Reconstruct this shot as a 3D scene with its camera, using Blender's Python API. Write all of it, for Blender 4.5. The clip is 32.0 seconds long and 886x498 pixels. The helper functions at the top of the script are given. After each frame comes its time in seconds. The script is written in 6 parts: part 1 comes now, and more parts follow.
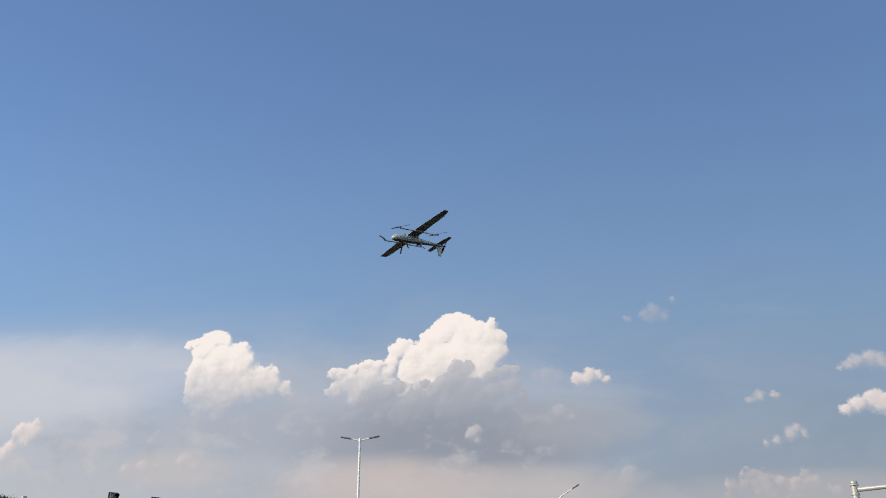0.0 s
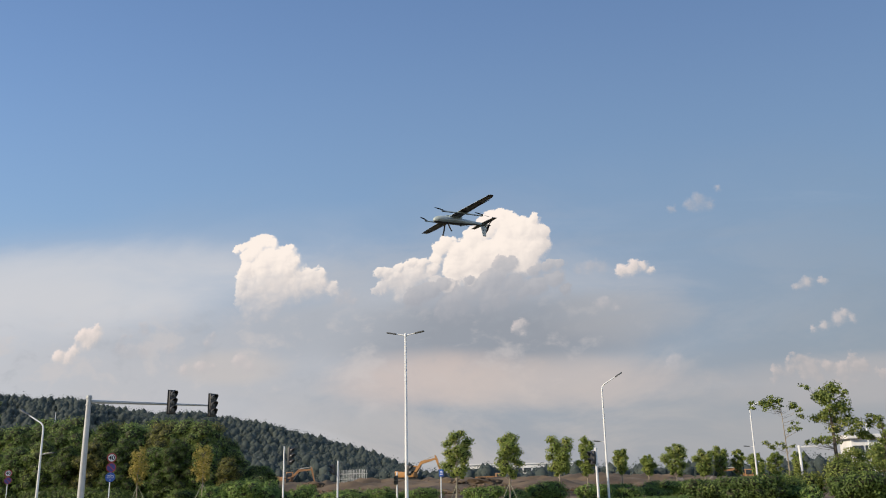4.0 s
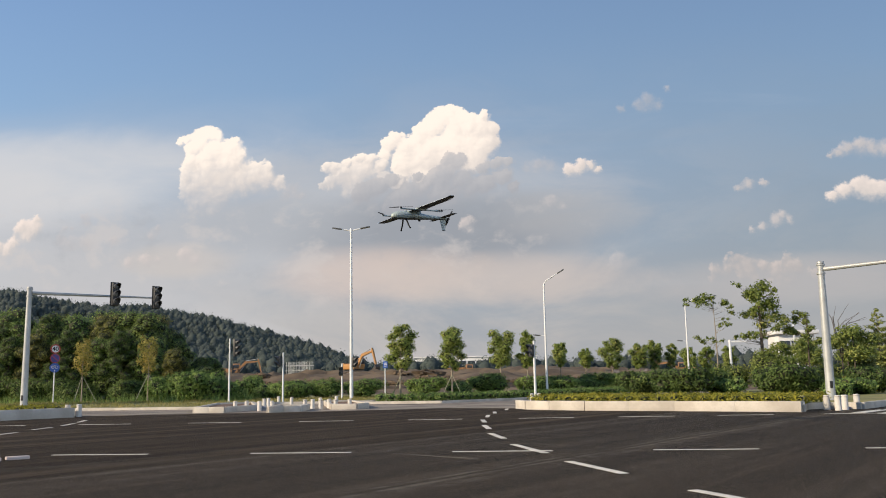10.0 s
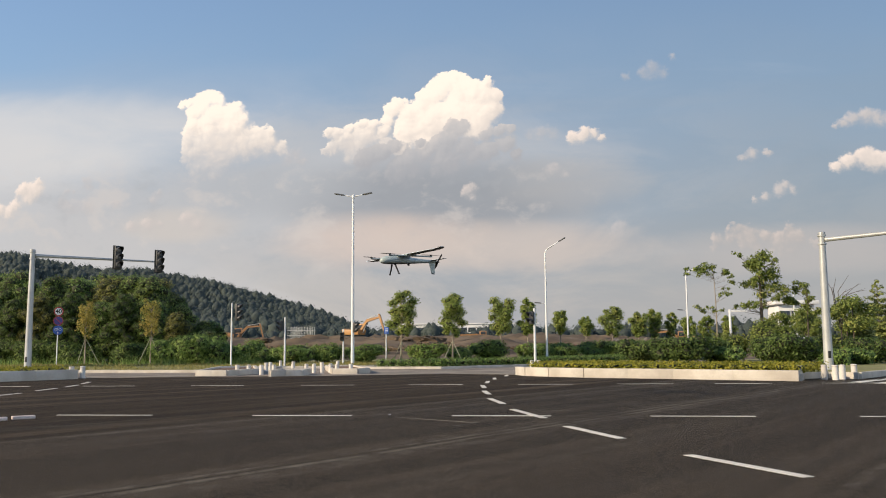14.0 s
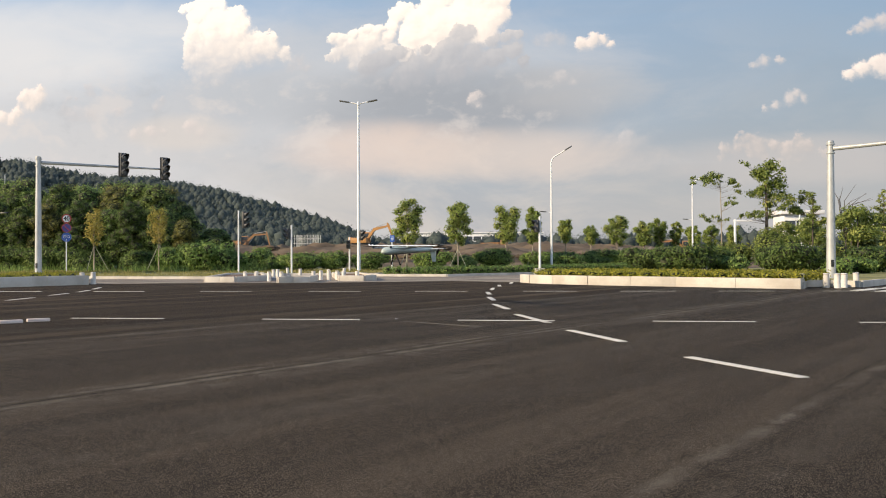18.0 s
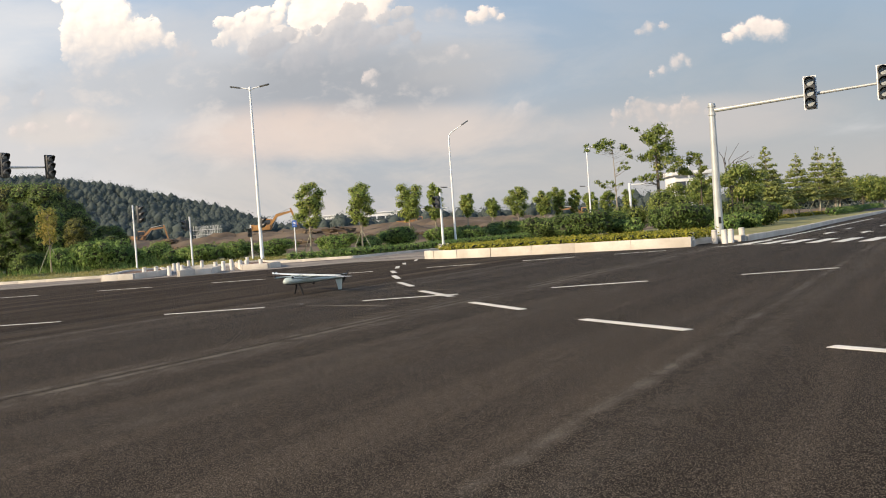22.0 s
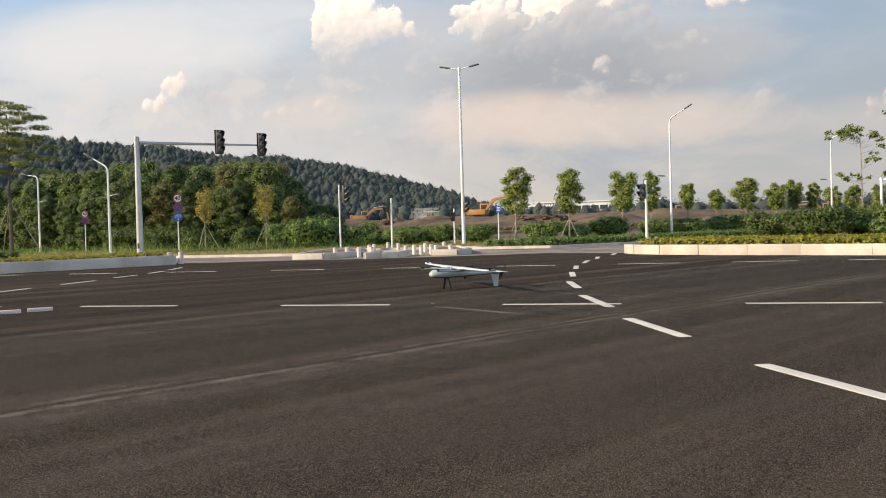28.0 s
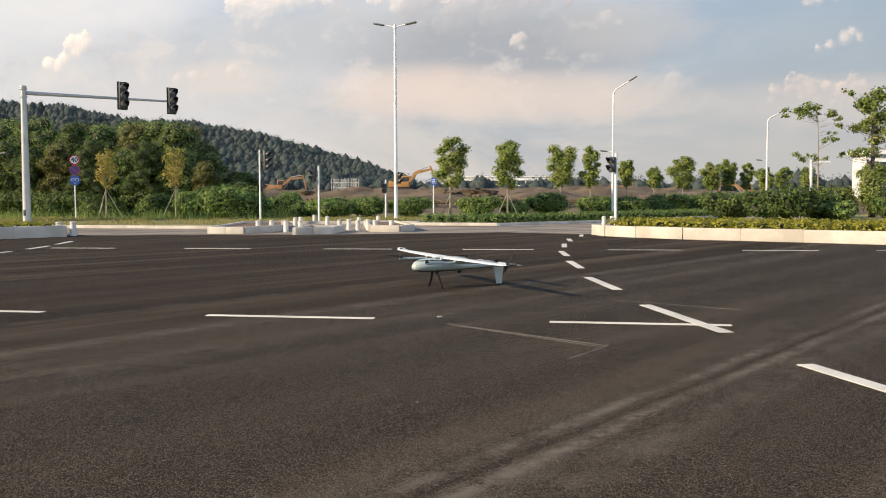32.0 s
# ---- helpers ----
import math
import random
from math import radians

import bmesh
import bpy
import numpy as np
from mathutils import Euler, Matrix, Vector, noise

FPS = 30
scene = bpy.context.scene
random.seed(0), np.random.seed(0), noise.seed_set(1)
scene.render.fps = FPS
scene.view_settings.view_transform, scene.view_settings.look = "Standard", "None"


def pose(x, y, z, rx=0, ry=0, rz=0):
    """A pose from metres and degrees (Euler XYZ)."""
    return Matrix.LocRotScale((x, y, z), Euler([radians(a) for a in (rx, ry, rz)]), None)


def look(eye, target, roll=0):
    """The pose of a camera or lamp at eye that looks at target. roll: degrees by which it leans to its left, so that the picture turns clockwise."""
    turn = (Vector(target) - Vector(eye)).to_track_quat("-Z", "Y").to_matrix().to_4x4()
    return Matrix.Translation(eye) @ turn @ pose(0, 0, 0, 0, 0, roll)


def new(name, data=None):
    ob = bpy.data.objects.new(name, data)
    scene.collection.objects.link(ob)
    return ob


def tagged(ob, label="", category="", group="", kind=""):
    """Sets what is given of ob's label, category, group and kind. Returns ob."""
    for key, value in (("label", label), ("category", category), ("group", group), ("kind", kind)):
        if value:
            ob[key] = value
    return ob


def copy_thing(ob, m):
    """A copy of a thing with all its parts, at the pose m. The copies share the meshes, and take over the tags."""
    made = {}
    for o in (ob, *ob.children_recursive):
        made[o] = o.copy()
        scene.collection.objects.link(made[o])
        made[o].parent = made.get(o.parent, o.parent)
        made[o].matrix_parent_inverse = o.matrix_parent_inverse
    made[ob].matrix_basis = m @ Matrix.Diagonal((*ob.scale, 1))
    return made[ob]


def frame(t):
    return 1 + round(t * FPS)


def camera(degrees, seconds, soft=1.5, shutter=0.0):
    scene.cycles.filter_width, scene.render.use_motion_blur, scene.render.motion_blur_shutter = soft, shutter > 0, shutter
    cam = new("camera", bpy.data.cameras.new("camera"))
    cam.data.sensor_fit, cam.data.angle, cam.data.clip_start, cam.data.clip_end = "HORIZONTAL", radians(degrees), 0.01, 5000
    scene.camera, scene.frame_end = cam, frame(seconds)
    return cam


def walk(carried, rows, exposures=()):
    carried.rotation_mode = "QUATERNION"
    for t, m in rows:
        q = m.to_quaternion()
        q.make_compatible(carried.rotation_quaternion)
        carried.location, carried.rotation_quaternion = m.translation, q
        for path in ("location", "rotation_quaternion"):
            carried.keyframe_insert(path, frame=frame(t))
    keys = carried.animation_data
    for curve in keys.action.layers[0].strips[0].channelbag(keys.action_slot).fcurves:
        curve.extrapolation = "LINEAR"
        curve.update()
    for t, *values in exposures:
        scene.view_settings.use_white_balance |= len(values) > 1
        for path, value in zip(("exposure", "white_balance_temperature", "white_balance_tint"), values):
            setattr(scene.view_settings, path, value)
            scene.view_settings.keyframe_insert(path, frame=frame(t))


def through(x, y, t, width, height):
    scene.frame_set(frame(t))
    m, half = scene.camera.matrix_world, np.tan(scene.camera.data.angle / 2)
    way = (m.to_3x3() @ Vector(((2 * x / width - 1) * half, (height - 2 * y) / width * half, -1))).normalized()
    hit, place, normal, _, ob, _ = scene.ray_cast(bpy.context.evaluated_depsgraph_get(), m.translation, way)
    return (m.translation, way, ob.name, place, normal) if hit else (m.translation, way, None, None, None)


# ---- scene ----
cam = camera(53.9, 32.0, soft=1.0)
PATH = [
    (0, (1.474, 0.492, 1.496), (1.263, 2.333, 2.25), -0.17),
    (0.5, (1.456, 0.315, 1.442), (1.254, 2.173, 2.153), -0.32),
    (1, (1.461, 0.339, 1.434), (1.287, 2.213, 2.11), -0.60),
    (1.5, (1.505, 0.268, 1.392), (1.349, 2.154, 2.039), -0.66),
    (2, (1.575, 0.207, 1.386), (1.402, 2.099, 2.011), -0.71),
    (2.5, (1.585, 0.303, 1.382), (1.382, 2.202, 1.973), -0.57),
    (3, (1.613, 0.351, 1.365), (1.388, 2.257, 1.928), -1.47),
    (3.5, (1.663, 0.364, 1.351), (1.368, 2.264, 1.9), -1.58),
    (4, (1.689, 0.361, 1.376), (1.37, 2.262, 1.908), -1.16),
    (4.5, (1.726, 0.326, 1.351), (1.433, 2.237, 1.863), -0.89),
    (6.5, (1.777, 0.416, 1.389), (1.516, 2.35, 1.826), -1.6),
    (7, (1.783, 0.362, 1.385), (1.522, 2.301, 1.801), -1.5),
    (7.5, (1.86, 0.292, 1.335), (1.614, 2.239, 1.722), -1.4),
    (8, (1.849, 0.196, 1.334), (1.619, 2.147, 1.705), -1.1),
    (8.5, (1.858, 0.202, 1.327), (1.638, 2.158, 1.683), -0.8),
    (9, (1.877, 0.204, 1.328), (1.663, 2.165, 1.661), -0.7),
    (9.5, (1.872, 0.157, 1.319), (1.66, 2.121, 1.632), -0.8),
    (10, (1.886, 0.161, 1.317), (1.673, 2.127, 1.615), -1.0),
    (10.5, (1.882, 0.157, 1.313), (1.665, 2.124, 1.597), -0.9),
    (11, (1.877, 0.142, 1.314), (1.652, 2.109, 1.595), -1.0),
    (11.5, (1.867, 0.144, 1.311), (1.637, 2.11, 1.596), -1.1),
    (12, (1.877, 0.141, 1.308), (1.645, 2.108, 1.589), -0.7),
    (12.5, (1.87, 0.158, 1.305), (1.643, 2.128, 1.572), -0.3),
    (13, (1.873, 0.107, 1.3), (1.649, 2.079, 1.547), -0.3),
    (13.5, (1.882, 0.096, 1.299), (1.664, 2.07, 1.534), -0.4),
    (14, (1.893, 0.085, 1.296), (1.674, 2.06, 1.519), -0.4),
    (14.5, (1.873, 0.075, 1.288), (1.65, 2.053, 1.489), -0.3),
    (15, (1.893, 0.071, 1.283), (1.672, 2.051, 1.456), -0.3),
    (15.5, (1.887, 0.028, 1.265), (1.664, 2.011, 1.396), -0.1),
    (17.5, (1.893, -0.001, 1.249), (1.657, 1.984, 1.29), -0.1),
    (18, (1.89, -0.005, 1.246), (1.656, 1.982, 1.261), -0.2),
    (18.5, (1.9, -0.024, 1.24), (1.666, 1.962, 1.232), -0.2),
    (19, (1.912, -0.008, 1.231), (1.672, 1.978, 1.211), -0.1),
    (19.5, (1.918, -0.007, 1.222), (1.671, 1.977, 1.178), -0.3),
    (20, (1.91, -0.052, 1.228), (1.653, 1.93, 1.17), -0.7),
    (20.5, (1.917, -0.028, 1.224), (1.651, 1.954, 1.161), -0.8),
    (21, (1.929, -0.041, 1.229), (1.658, 1.939, 1.163), -1.3),
    (21.5, (1.988, -0.109, 1.231), (1.776, 1.879, 1.164), -2.2),
    (22, (1.999, -0.208, 1.251), (1.979, 1.792, 1.209), -4.0),
    (22.5, (2.163, -0.202, 1.277), (2.217, 1.797, 1.29), -4.3),
    (23, (2.43, -0.385, 1.268), (2.433, 1.615, 1.287), -4.6),
    (23.5, (2.733, -0.349, 1.242), (2.703, 1.651, 1.261), -2.7),
    (24, (3.063, -0.287, 1.23), (2.913, 1.708, 1.23), 0.7),
    (24.5, (3.343, -0.096, 1.213), (3.07, 1.885, 1.18), 1.4),
    (25, (3.525, 0.246, 1.247), (3.245, 2.227, 1.223), -0.8),
    (25.5, (3.724, 0.673, 1.237), (3.41, 2.648, 1.191), -2.7),
    (26, (3.751, 1.123, 1.244), (3.393, 3.09, 1.209), -3.5),
    (26.5, (3.67, 1.644, 1.233), (3.213, 3.591, 1.206), -4.0),
    (28.5, (2.615, 3.481, 1.251), (2.077, 5.407, 1.201), -1.0),
    (29, (2.288, 4.041, 1.269), (1.736, 5.963, 1.246), -0.4),
    (29.5, (1.995, 4.589, 1.274), (1.481, 6.521, 1.22), -1.2),
    (30, (1.692, 5.154, 1.269), (1.268, 7.107, 1.178), 0.2),
    (30.5, (1.391, 5.701, 1.265), (1.088, 7.675, 1.155), 0.6),
    (31, (1.129, 6.252, 1.269), (0.837, 8.228, 1.163), -0.3),
    (31.5, (0.841, 6.878, 1.286), (0.535, 8.852, 1.193), -1.0),
    (32, (0.602, 7.412, 1.299), (0.273, 9.381, 1.187), -0.2),
]
walk(cam, [(t, look(eye, target, roll)) for t, eye, target, roll in PATH],
     [(0, 0.12, 6600, 10), (2, 0.13, 6800, 10), (4, 0.16, 6850, 10), (9, 0.25, 7000, 10), (13, 0.28, 7250, 10), (15.5, 0.36, 7300, 10), (19, 0.57, 7350, 10), (21, 0.61, 7350, 10), (23, 0.54, 7350, 10), (25, 0.58, 7350, 10), (29, 0.55, 7450, 10), (32, 0.62, 7450, 10)])


# ---- light ----
SUN_EL, SUN_AZ = radians(23), math.atan2(-0.53, -0.85)
TO_SUN = Vector((math.cos(SUN_AZ) * math.cos(SUN_EL), math.sin(SUN_AZ) * math.cos(SUN_EL), math.sin(SUN_EL)))
sun = new("sun", bpy.data.lights.new("sun", "SUN"))
sun.data.energy, sun.data.angle, sun.data.color = 4.6, radians(0.6), (1.0, 0.87, 0.70)
sun.matrix_basis = look((0, 0, 60), Vector((0, 0, 60)) - TO_SUN)


class Nodes:
    """A short way to write node trees."""

    def __init__(self, tree):
        self.tree = tree

    def add(self, kind, **values):
        n = self.tree.nodes.new("ShaderNode" + kind)
        for key, value in values.items():
            if key.startswith("_"):
                n.inputs[int(key[1:])].default_value = value
            elif key == "operation":
                n.operation = value
            elif key == "use_clamp":
                n.use_clamp = value
            elif key == "data_type":
                n.data_type = value
            elif key == "interpolation_type":
                n.interpolation_type = value
            elif key == "voronoi_dimensions":
                n.voronoi_dimensions = value
            elif key == "feature":
                n.feature = value
        return n

    def link(self, a, b):
        self.tree.links.new(a, b)

    def put(self, value, socket):
        if isinstance(value, (int, float)):
            socket.default_value = value
        elif isinstance(value, tuple):
            socket.default_value = value if len(value) == 4 or socket.type == "VECTOR" else (*value, 1)
        else:
            self.link(value, socket)

    def math(self, op, a, b=0.0, clamp=False):
        n = self.add("Math", operation=op, use_clamp=clamp)
        self.put(a, n.inputs[0])
        self.put(b, n.inputs[1])
        return n.outputs[0]

    def mix(self, fac, a, b):
        n = self.add("Mix", data_type="RGBA")
        self.put(fac, n.inputs[0])
        self.put(a, n.inputs[6])
        self.put(b, n.inputs[7])
        return n.outputs[2]

    def noise(self, vector, scale, detail=4.0, rough=0.55, distort=0.0):
        n = self.add("TexNoise")
        self.put(vector, n.inputs["Vector"])
        n.inputs["Scale"].default_value, n.inputs["Detail"].default_value = scale, detail
        n.inputs["Roughness"].default_value, n.inputs["Distortion"].default_value = rough, distort
        return n.outputs["Fac"]

    def step(self, value, lo, hi):
        n = self.add("MapRange", interpolation_type="SMOOTHSTEP")
        self.put(value, n.inputs[0])
        n.inputs[1].default_value, n.inputs[2].default_value = lo, hi
        return n.outputs[0]

    def scaled(self, vector, sx, sy, sz):
        n = self.add("Mapping")
        self.put(vector, n.inputs[0])
        n.inputs[3].default_value = (sx, sy, sz)
        return n.outputs[0]


world = bpy.data.worlds.new("sky")
scene.world, world.use_nodes = world, True
world.node_tree.nodes.clear()
W = Nodes(world.node_tree)
sky = W.add("TexSky")
sky.sky_type, sky.sun_disc, sky.sun_elevation, sky.sun_rotation = "NISHITA", False, SUN_EL, radians(122)
sky.altitude, sky.air_density, sky.dust_density, sky.ozone_density = 50.0, 1.0, 0.5, 3.5
way = W.add("TexCoord").outputs["Generated"]
split = W.add("SeparateXYZ")
W.link(way, split.inputs[0])
east, north, up = split.outputs[0], split.outputs[1], split.outputs[2]
SKY = 0.142
clear = W.add("VectorMath", operation="SCALE")
W.link(sky.outputs[0], clear.inputs[0])
clear.inputs[3].default_value = SKY


def plus(a, b):
    n = W.add("VectorMath", operation="ADD")
    W.put(a, n.inputs[0])
    W.put(b, n.inputs[1])
    return n.outputs[0]


def swirl(vector, scale, amount, detail=5.0):
    """A shift of the place by noise, which frays the clouds' edges."""
    n = W.add("TexNoise")
    W.link(vector, n.inputs["Vector"])
    n.inputs["Scale"].default_value, n.inputs["Detail"].default_value, n.inputs["Roughness"].default_value = scale, detail, 0.6
    k = W.add("VectorMath", operation="MULTIPLY_ADD")
    W.link(n.outputs["Color"], k.inputs[0])
    k.inputs[1].default_value, k.inputs[2].default_value = (amount,) * 3, (-amount / 2,) * 3
    return k.outputs[0]


def heaped(q, puffs, light, sharp=7.0):
    """A heap of round puffs (u, v, radius): how deep a place lies in it, and how far it faces the light."""
    weight = facing_light = None
    for u, v, r in puffs:
        off = W.add("VectorMath", operation="SUBTRACT")
        W.link(q, off.inputs[0])
        off.inputs[1].default_value = (u, v, 0)
        reach = W.add("VectorMath", operation="LENGTH")
        W.link(off.outputs[0], reach.inputs[0])
        near = W.add("Math", operation="MULTIPLY_ADD", _1=-sharp / r, _2=sharp)
        W.link(reach.outputs["Value"], near.inputs[0])
        near = W.math("EXPONENT", near.outputs[0])
        side = W.add("VectorMath", operation="DOT_PRODUCT")
        W.link(off.outputs[0], side.inputs[0])
        side.inputs[1].default_value = (light[0] / r, light[1] / r, 0)
        k = W.add("Math", operation="MULTIPLY_ADD")
        W.link(near, k.inputs[0])
        W.link(side.outputs["Value"], k.inputs[1])
        W.put(0.0 if facing_light is None else facing_light, k.inputs[2])
        facing_light = k.outputs[0]
        weight = near if weight is None else W.math("ADD", weight, near)
    depth = W.math("DIVIDE", W.math("LOGARITHM", W.math("MAXIMUM", weight, 1e-6), math.e), sharp)
    return depth, W.math("DIVIDE", facing_light, W.math("MAXIMUM", weight, 1e-6))


# the northern sky as a plane far ahead: u to the east, v up
ahead = W.math("MAXIMUM", north, 0.05)
u, v = W.math("MULTIPLY", W.math("DIVIDE", east, ahead), 3.5), W.math("MULTIPLY", W.math("DIVIDE", up, ahead), 3.5)
place = W.add("CombineXYZ")
W.link(u, place.inputs[0])
W.link(v, place.inputs[1])
q0 = place.outputs[0]
front = W.step(north, 0.05, 0.3)
q = plus(plus(q0, swirl(q0, 9.0, 0.030, 2.0)), plus(swirl(q0, 26.0, 0.034, 6.0), swirl(q0, 85.0, 0.022, 4.0)))

# haze that thickens towards the horizon, whiter towards the sun's side, with faint pink banks
soft_noise = W.noise(W.scaled(q0, 1.0, 2.2, 1.0), 1.6, 7.0, 0.6, 0.5)
wide_noise = W.noise(W.scaled(q0, 0.55, 1.9, 1.0), 1.3, 6.0, 0.55, 0.8)
west = W.step(u, -0.3, -2.6)
low = W.math("SUBTRACT", 1.0, W.step(W.math("ADD", v, W.math("MULTIPLY", W.math("SUBTRACT", wide_noise, 0.5), 0.5)), 0.10, 1.45))
haze_colour = W.mix(W.step(soft_noise, 0.40, 0.62), (0.300, 0.325, 0.380), (0.418, 0.405, 0.422))
haze_colour = W.mix(W.math("MULTIPLY", west, 0.55), haze_colour, (0.46, 0.47, 0.51))
haze_colour = W.mix(W.math("MULTIPLY", W.step(u, -0.2, 1.2), 0.75), haze_colour, (0.226, 0.270, 0.325))
haze_colour = W.mix(W.math("MULTIPLY", W.math("MULTIPLY", W.step(v, 0.62, 0.05), W.step(u, -0.6, 0.9)), 0.7), haze_colour, (0.375, 0.372, 0.392))
thin_veil = W.mix(W.step(v, 2.6, 0.9), (0.128, 0.232, 0.500), (0.195, 0.302, 0.448))
upper = W.mix(W.math("ADD", 0.34, W.math("MULTIPLY", W.step(v, 2.4, 0.8), 0.30)), clear.outputs[0], thin_veil)
colour = W.mix(W.math("MULTIPLY", low, 0.92), upper, haze_colour)
veil = W.math("MULTIPLY", W.step(W.math("ADD", wide_noise, W.math("MULTIPLY", west, 0.30)), 0.52, 0.80), W.math("SUBTRACT", 1.0, W.step(v, 0.85, 1.25)))
colour = W.mix(W.math("MULTIPLY", veil, 0.72), colour, (0.50, 0.515, 0.565))


def bank(cu, cv, a, b, amount, tone, colour, lo=-0.7, hi=1.0):
    """A soft bank of cloud round (cu, cv)."""
    x, y = W.math("DIVIDE", W.math("SUBTRACT", u, cu), a), W.math("DIVIDE", W.math("SUBTRACT", v, cv), b)
    inside = W.math("SUBTRACT", 1.0, W.math("ADD", W.math("MULTIPLY", x, x), W.math("MULTIPLY", y, y)))
    inside = W.math("ADD", inside, W.math("MULTIPLY", W.math("SUBTRACT", soft_noise, 0.5), 1.6))
    return W.mix(W.math("MULTIPLY", W.math("MULTIPLY", W.step(inside, lo, hi), amount), front), colour, tone)


colour = bank(-2.25, 0.90, 0.95, 0.20, 0.60, (0.58, 0.595, 0.64), colour)
colour = bank(-1.55, 0.50, 0.90, 0.24, 0.55, (0.415, 0.43, 0.475), colour)
colour = bank(-0.70, 0.68, 0.90, 0.28, 0.80, (0.410, 0.442, 0.505), colour)
colour = bank(-0.36, 0.60, 0.62, 0.16, 0.84, (0.246, 0.276, 0.332), colour, -0.8, 1.0)
colour = bank(-1.10, 0.66, 0.36, 0.11, 0.50, (0.345, 0.378, 0.438), colour)
colour = bank(-0.66, 0.44, 0.40, 0.11, 0.80, (0.555, 0.482, 0.466), colour)
lumps = W.noise(W.scaled(plus(q0, swirl(q0, 3.0, 0.12, 3.0)), 1.0, 1.5, 1.0), 4.6, 6.0, 0.58)
zone = W.math("MULTIPLY", W.math("MULTIPLY", W.step(v, 0.22, 0.42), W.step(v, 0.86, 0.66)), W.step(u, 0.5, -0.1))
colour = W.mix(W.math("MULTIPLY", W.math("MULTIPLY", W.step(lumps, 0.50, 0.68), zone), 0.50), colour, (0.535, 0.515, 0.53))
colour = W.mix(W.math("MULTIPLY", W.math("MULTIPLY", W.step(lumps, 0.46, 0.30), zone), 0.35), colour, (0.330, 0.362, 0.418))
colour = bank(-0.15, 0.40, 0.55, 0.10, 0.66, (0.51, 0.462, 0.456), colour)
colour = bank(-1.50, 0.52, 0.25, 0.07, 0.45, (0.54, 0.50, 0.485), colour)
colour = bank(0.15, 0.66, 0.30, 0.10, 0.50, (0.37, 0.385, 0.425), colour)
colour = bank(0.95, 0.36, 0.55, 0.10, 0.55, (0.45, 0.43, 0.445), colour)


def cells(p, scale):
    n = W.add("TexVoronoi", voronoi_dimensions="2D", feature="SMOOTH_F1")
    W.link(p, n.inputs["Vector"])
    n.inputs["Scale"].default_value, n.inputs["Smoothness"].default_value = scale, 0.35
    return n.outputs["Distance"]


def curds(p):
    """The curdled relief of a heap cloud, high in the middle of each curd."""
    b = W.math("ADD", W.math("MULTIPLY", cells(p, 20.0), 0.9), W.math("MULTIPLY", cells(p, 46.0), 0.40))
    b = W.math("ADD", b, W.math("MULTIPLY", W.noise(p, 60.0, 5.0, 0.6), 0.30))
    return W.math("SUBTRACT", 0.75, b)


wavy = plus(plus(q0, swirl(q0, 6.0, 0.10, 4.0)), swirl(q0, 30.0, 0.016, 4.0))
relief, relief_there = curds(wavy), curds(plus(wavy, (-0.012, 0.014, 0)))
gloss_side = W.math("SUBTRACT", relief, relief_there)


def lay(puffs, colour, amount, tones, edge, base=None, sharp=7.0, swell=1.0, mid=0.5, form=0.4, fine=0.4, rise=(0.9, 0.0), curdle=0.3, east=0.0):
    """Heap clouds lit from the upper left: crisp towards the light, frayed and grey away from it."""
    depth, lit = heaped(q, [(a, b, r * swell) for a, b, r in puffs], LIGHT, sharp)
    shape = W.math("ADD", depth, W.math("MULTIPLY", relief, curdle))
    soft = W.math("ADD", edge[0], W.math("MULTIPLY", W.step(lit, 0.55, -0.70), edge[1]))
    cover = W.step(W.math("DIVIDE", W.math("ADD", shape, 0.04), soft), 0.0, 1.0)
    if base:
        ragged = W.math("ADD", v, W.math("MULTIPLY", W.math("SUBTRACT", soft_noise, 0.5), 0.22))
        cover = W.math("MULTIPLY", cover, W.step(W.math("ADD", ragged, W.math("MULTIPLY", relief, 0.10)), *base))
    bright = W.math("ADD", W.math("MULTIPLY", lit, form), W.math("MULTIPLY", gloss_side, fine))
    bright = W.math("ADD", bright, W.math("ADD", mid, W.math("MULTIPLY", W.math("SUBTRACT", v, rise[0]), rise[1])))
    if east:
        bright = W.math("SUBTRACT", bright, W.math("MULTIPLY", W.step(u, east - 0.12, east + 0.12), 0.35))
    tone = W.mix(W.step(bright, 0.0, 0.55), tones[0], tones[1])
    tone = W.mix(W.step(bright, 0.45, 1.0), tone, tones[2])
    return W.mix(W.math("MULTIPLY", W.math("MULTIPLY", cover, amount), front), colour, tone)


LIGHT = (-0.62, 0.78)
# each heap: (east, up, radius) of its puffs on the plane of the northern sky
BACK_HEAD = [(-0.371, 1.09, 0.0489), (-0.332, 1.109, 0.0318), (-0.412, 1.047, 0.0535), (-0.46, 1.015, 0.0485), (-0.312, 1.058, 0.0631), (-0.257, 1.047, 0.0507), (-0.193, 1.079, 0.029), (-0.203, 1.027, 0.048), (-0.164, 1.014, 0.0335), (-0.177, 0.959, 0.0522), (-0.567, 1.001, 0.0389), (-0.603, 0.976, 0.0388), (-0.621, 0.937, 0.0337), (-0.519, 0.965, 0.0531), (-0.436, 0.926, 0.0957), (-0.318, 0.947, 0.1003), (-0.248, 0.913, 0.0852), (-0.53, 0.886, 0.0668), (-0.459, 0.832, 0.0565), (-0.557, 0.816, 0.0472)]
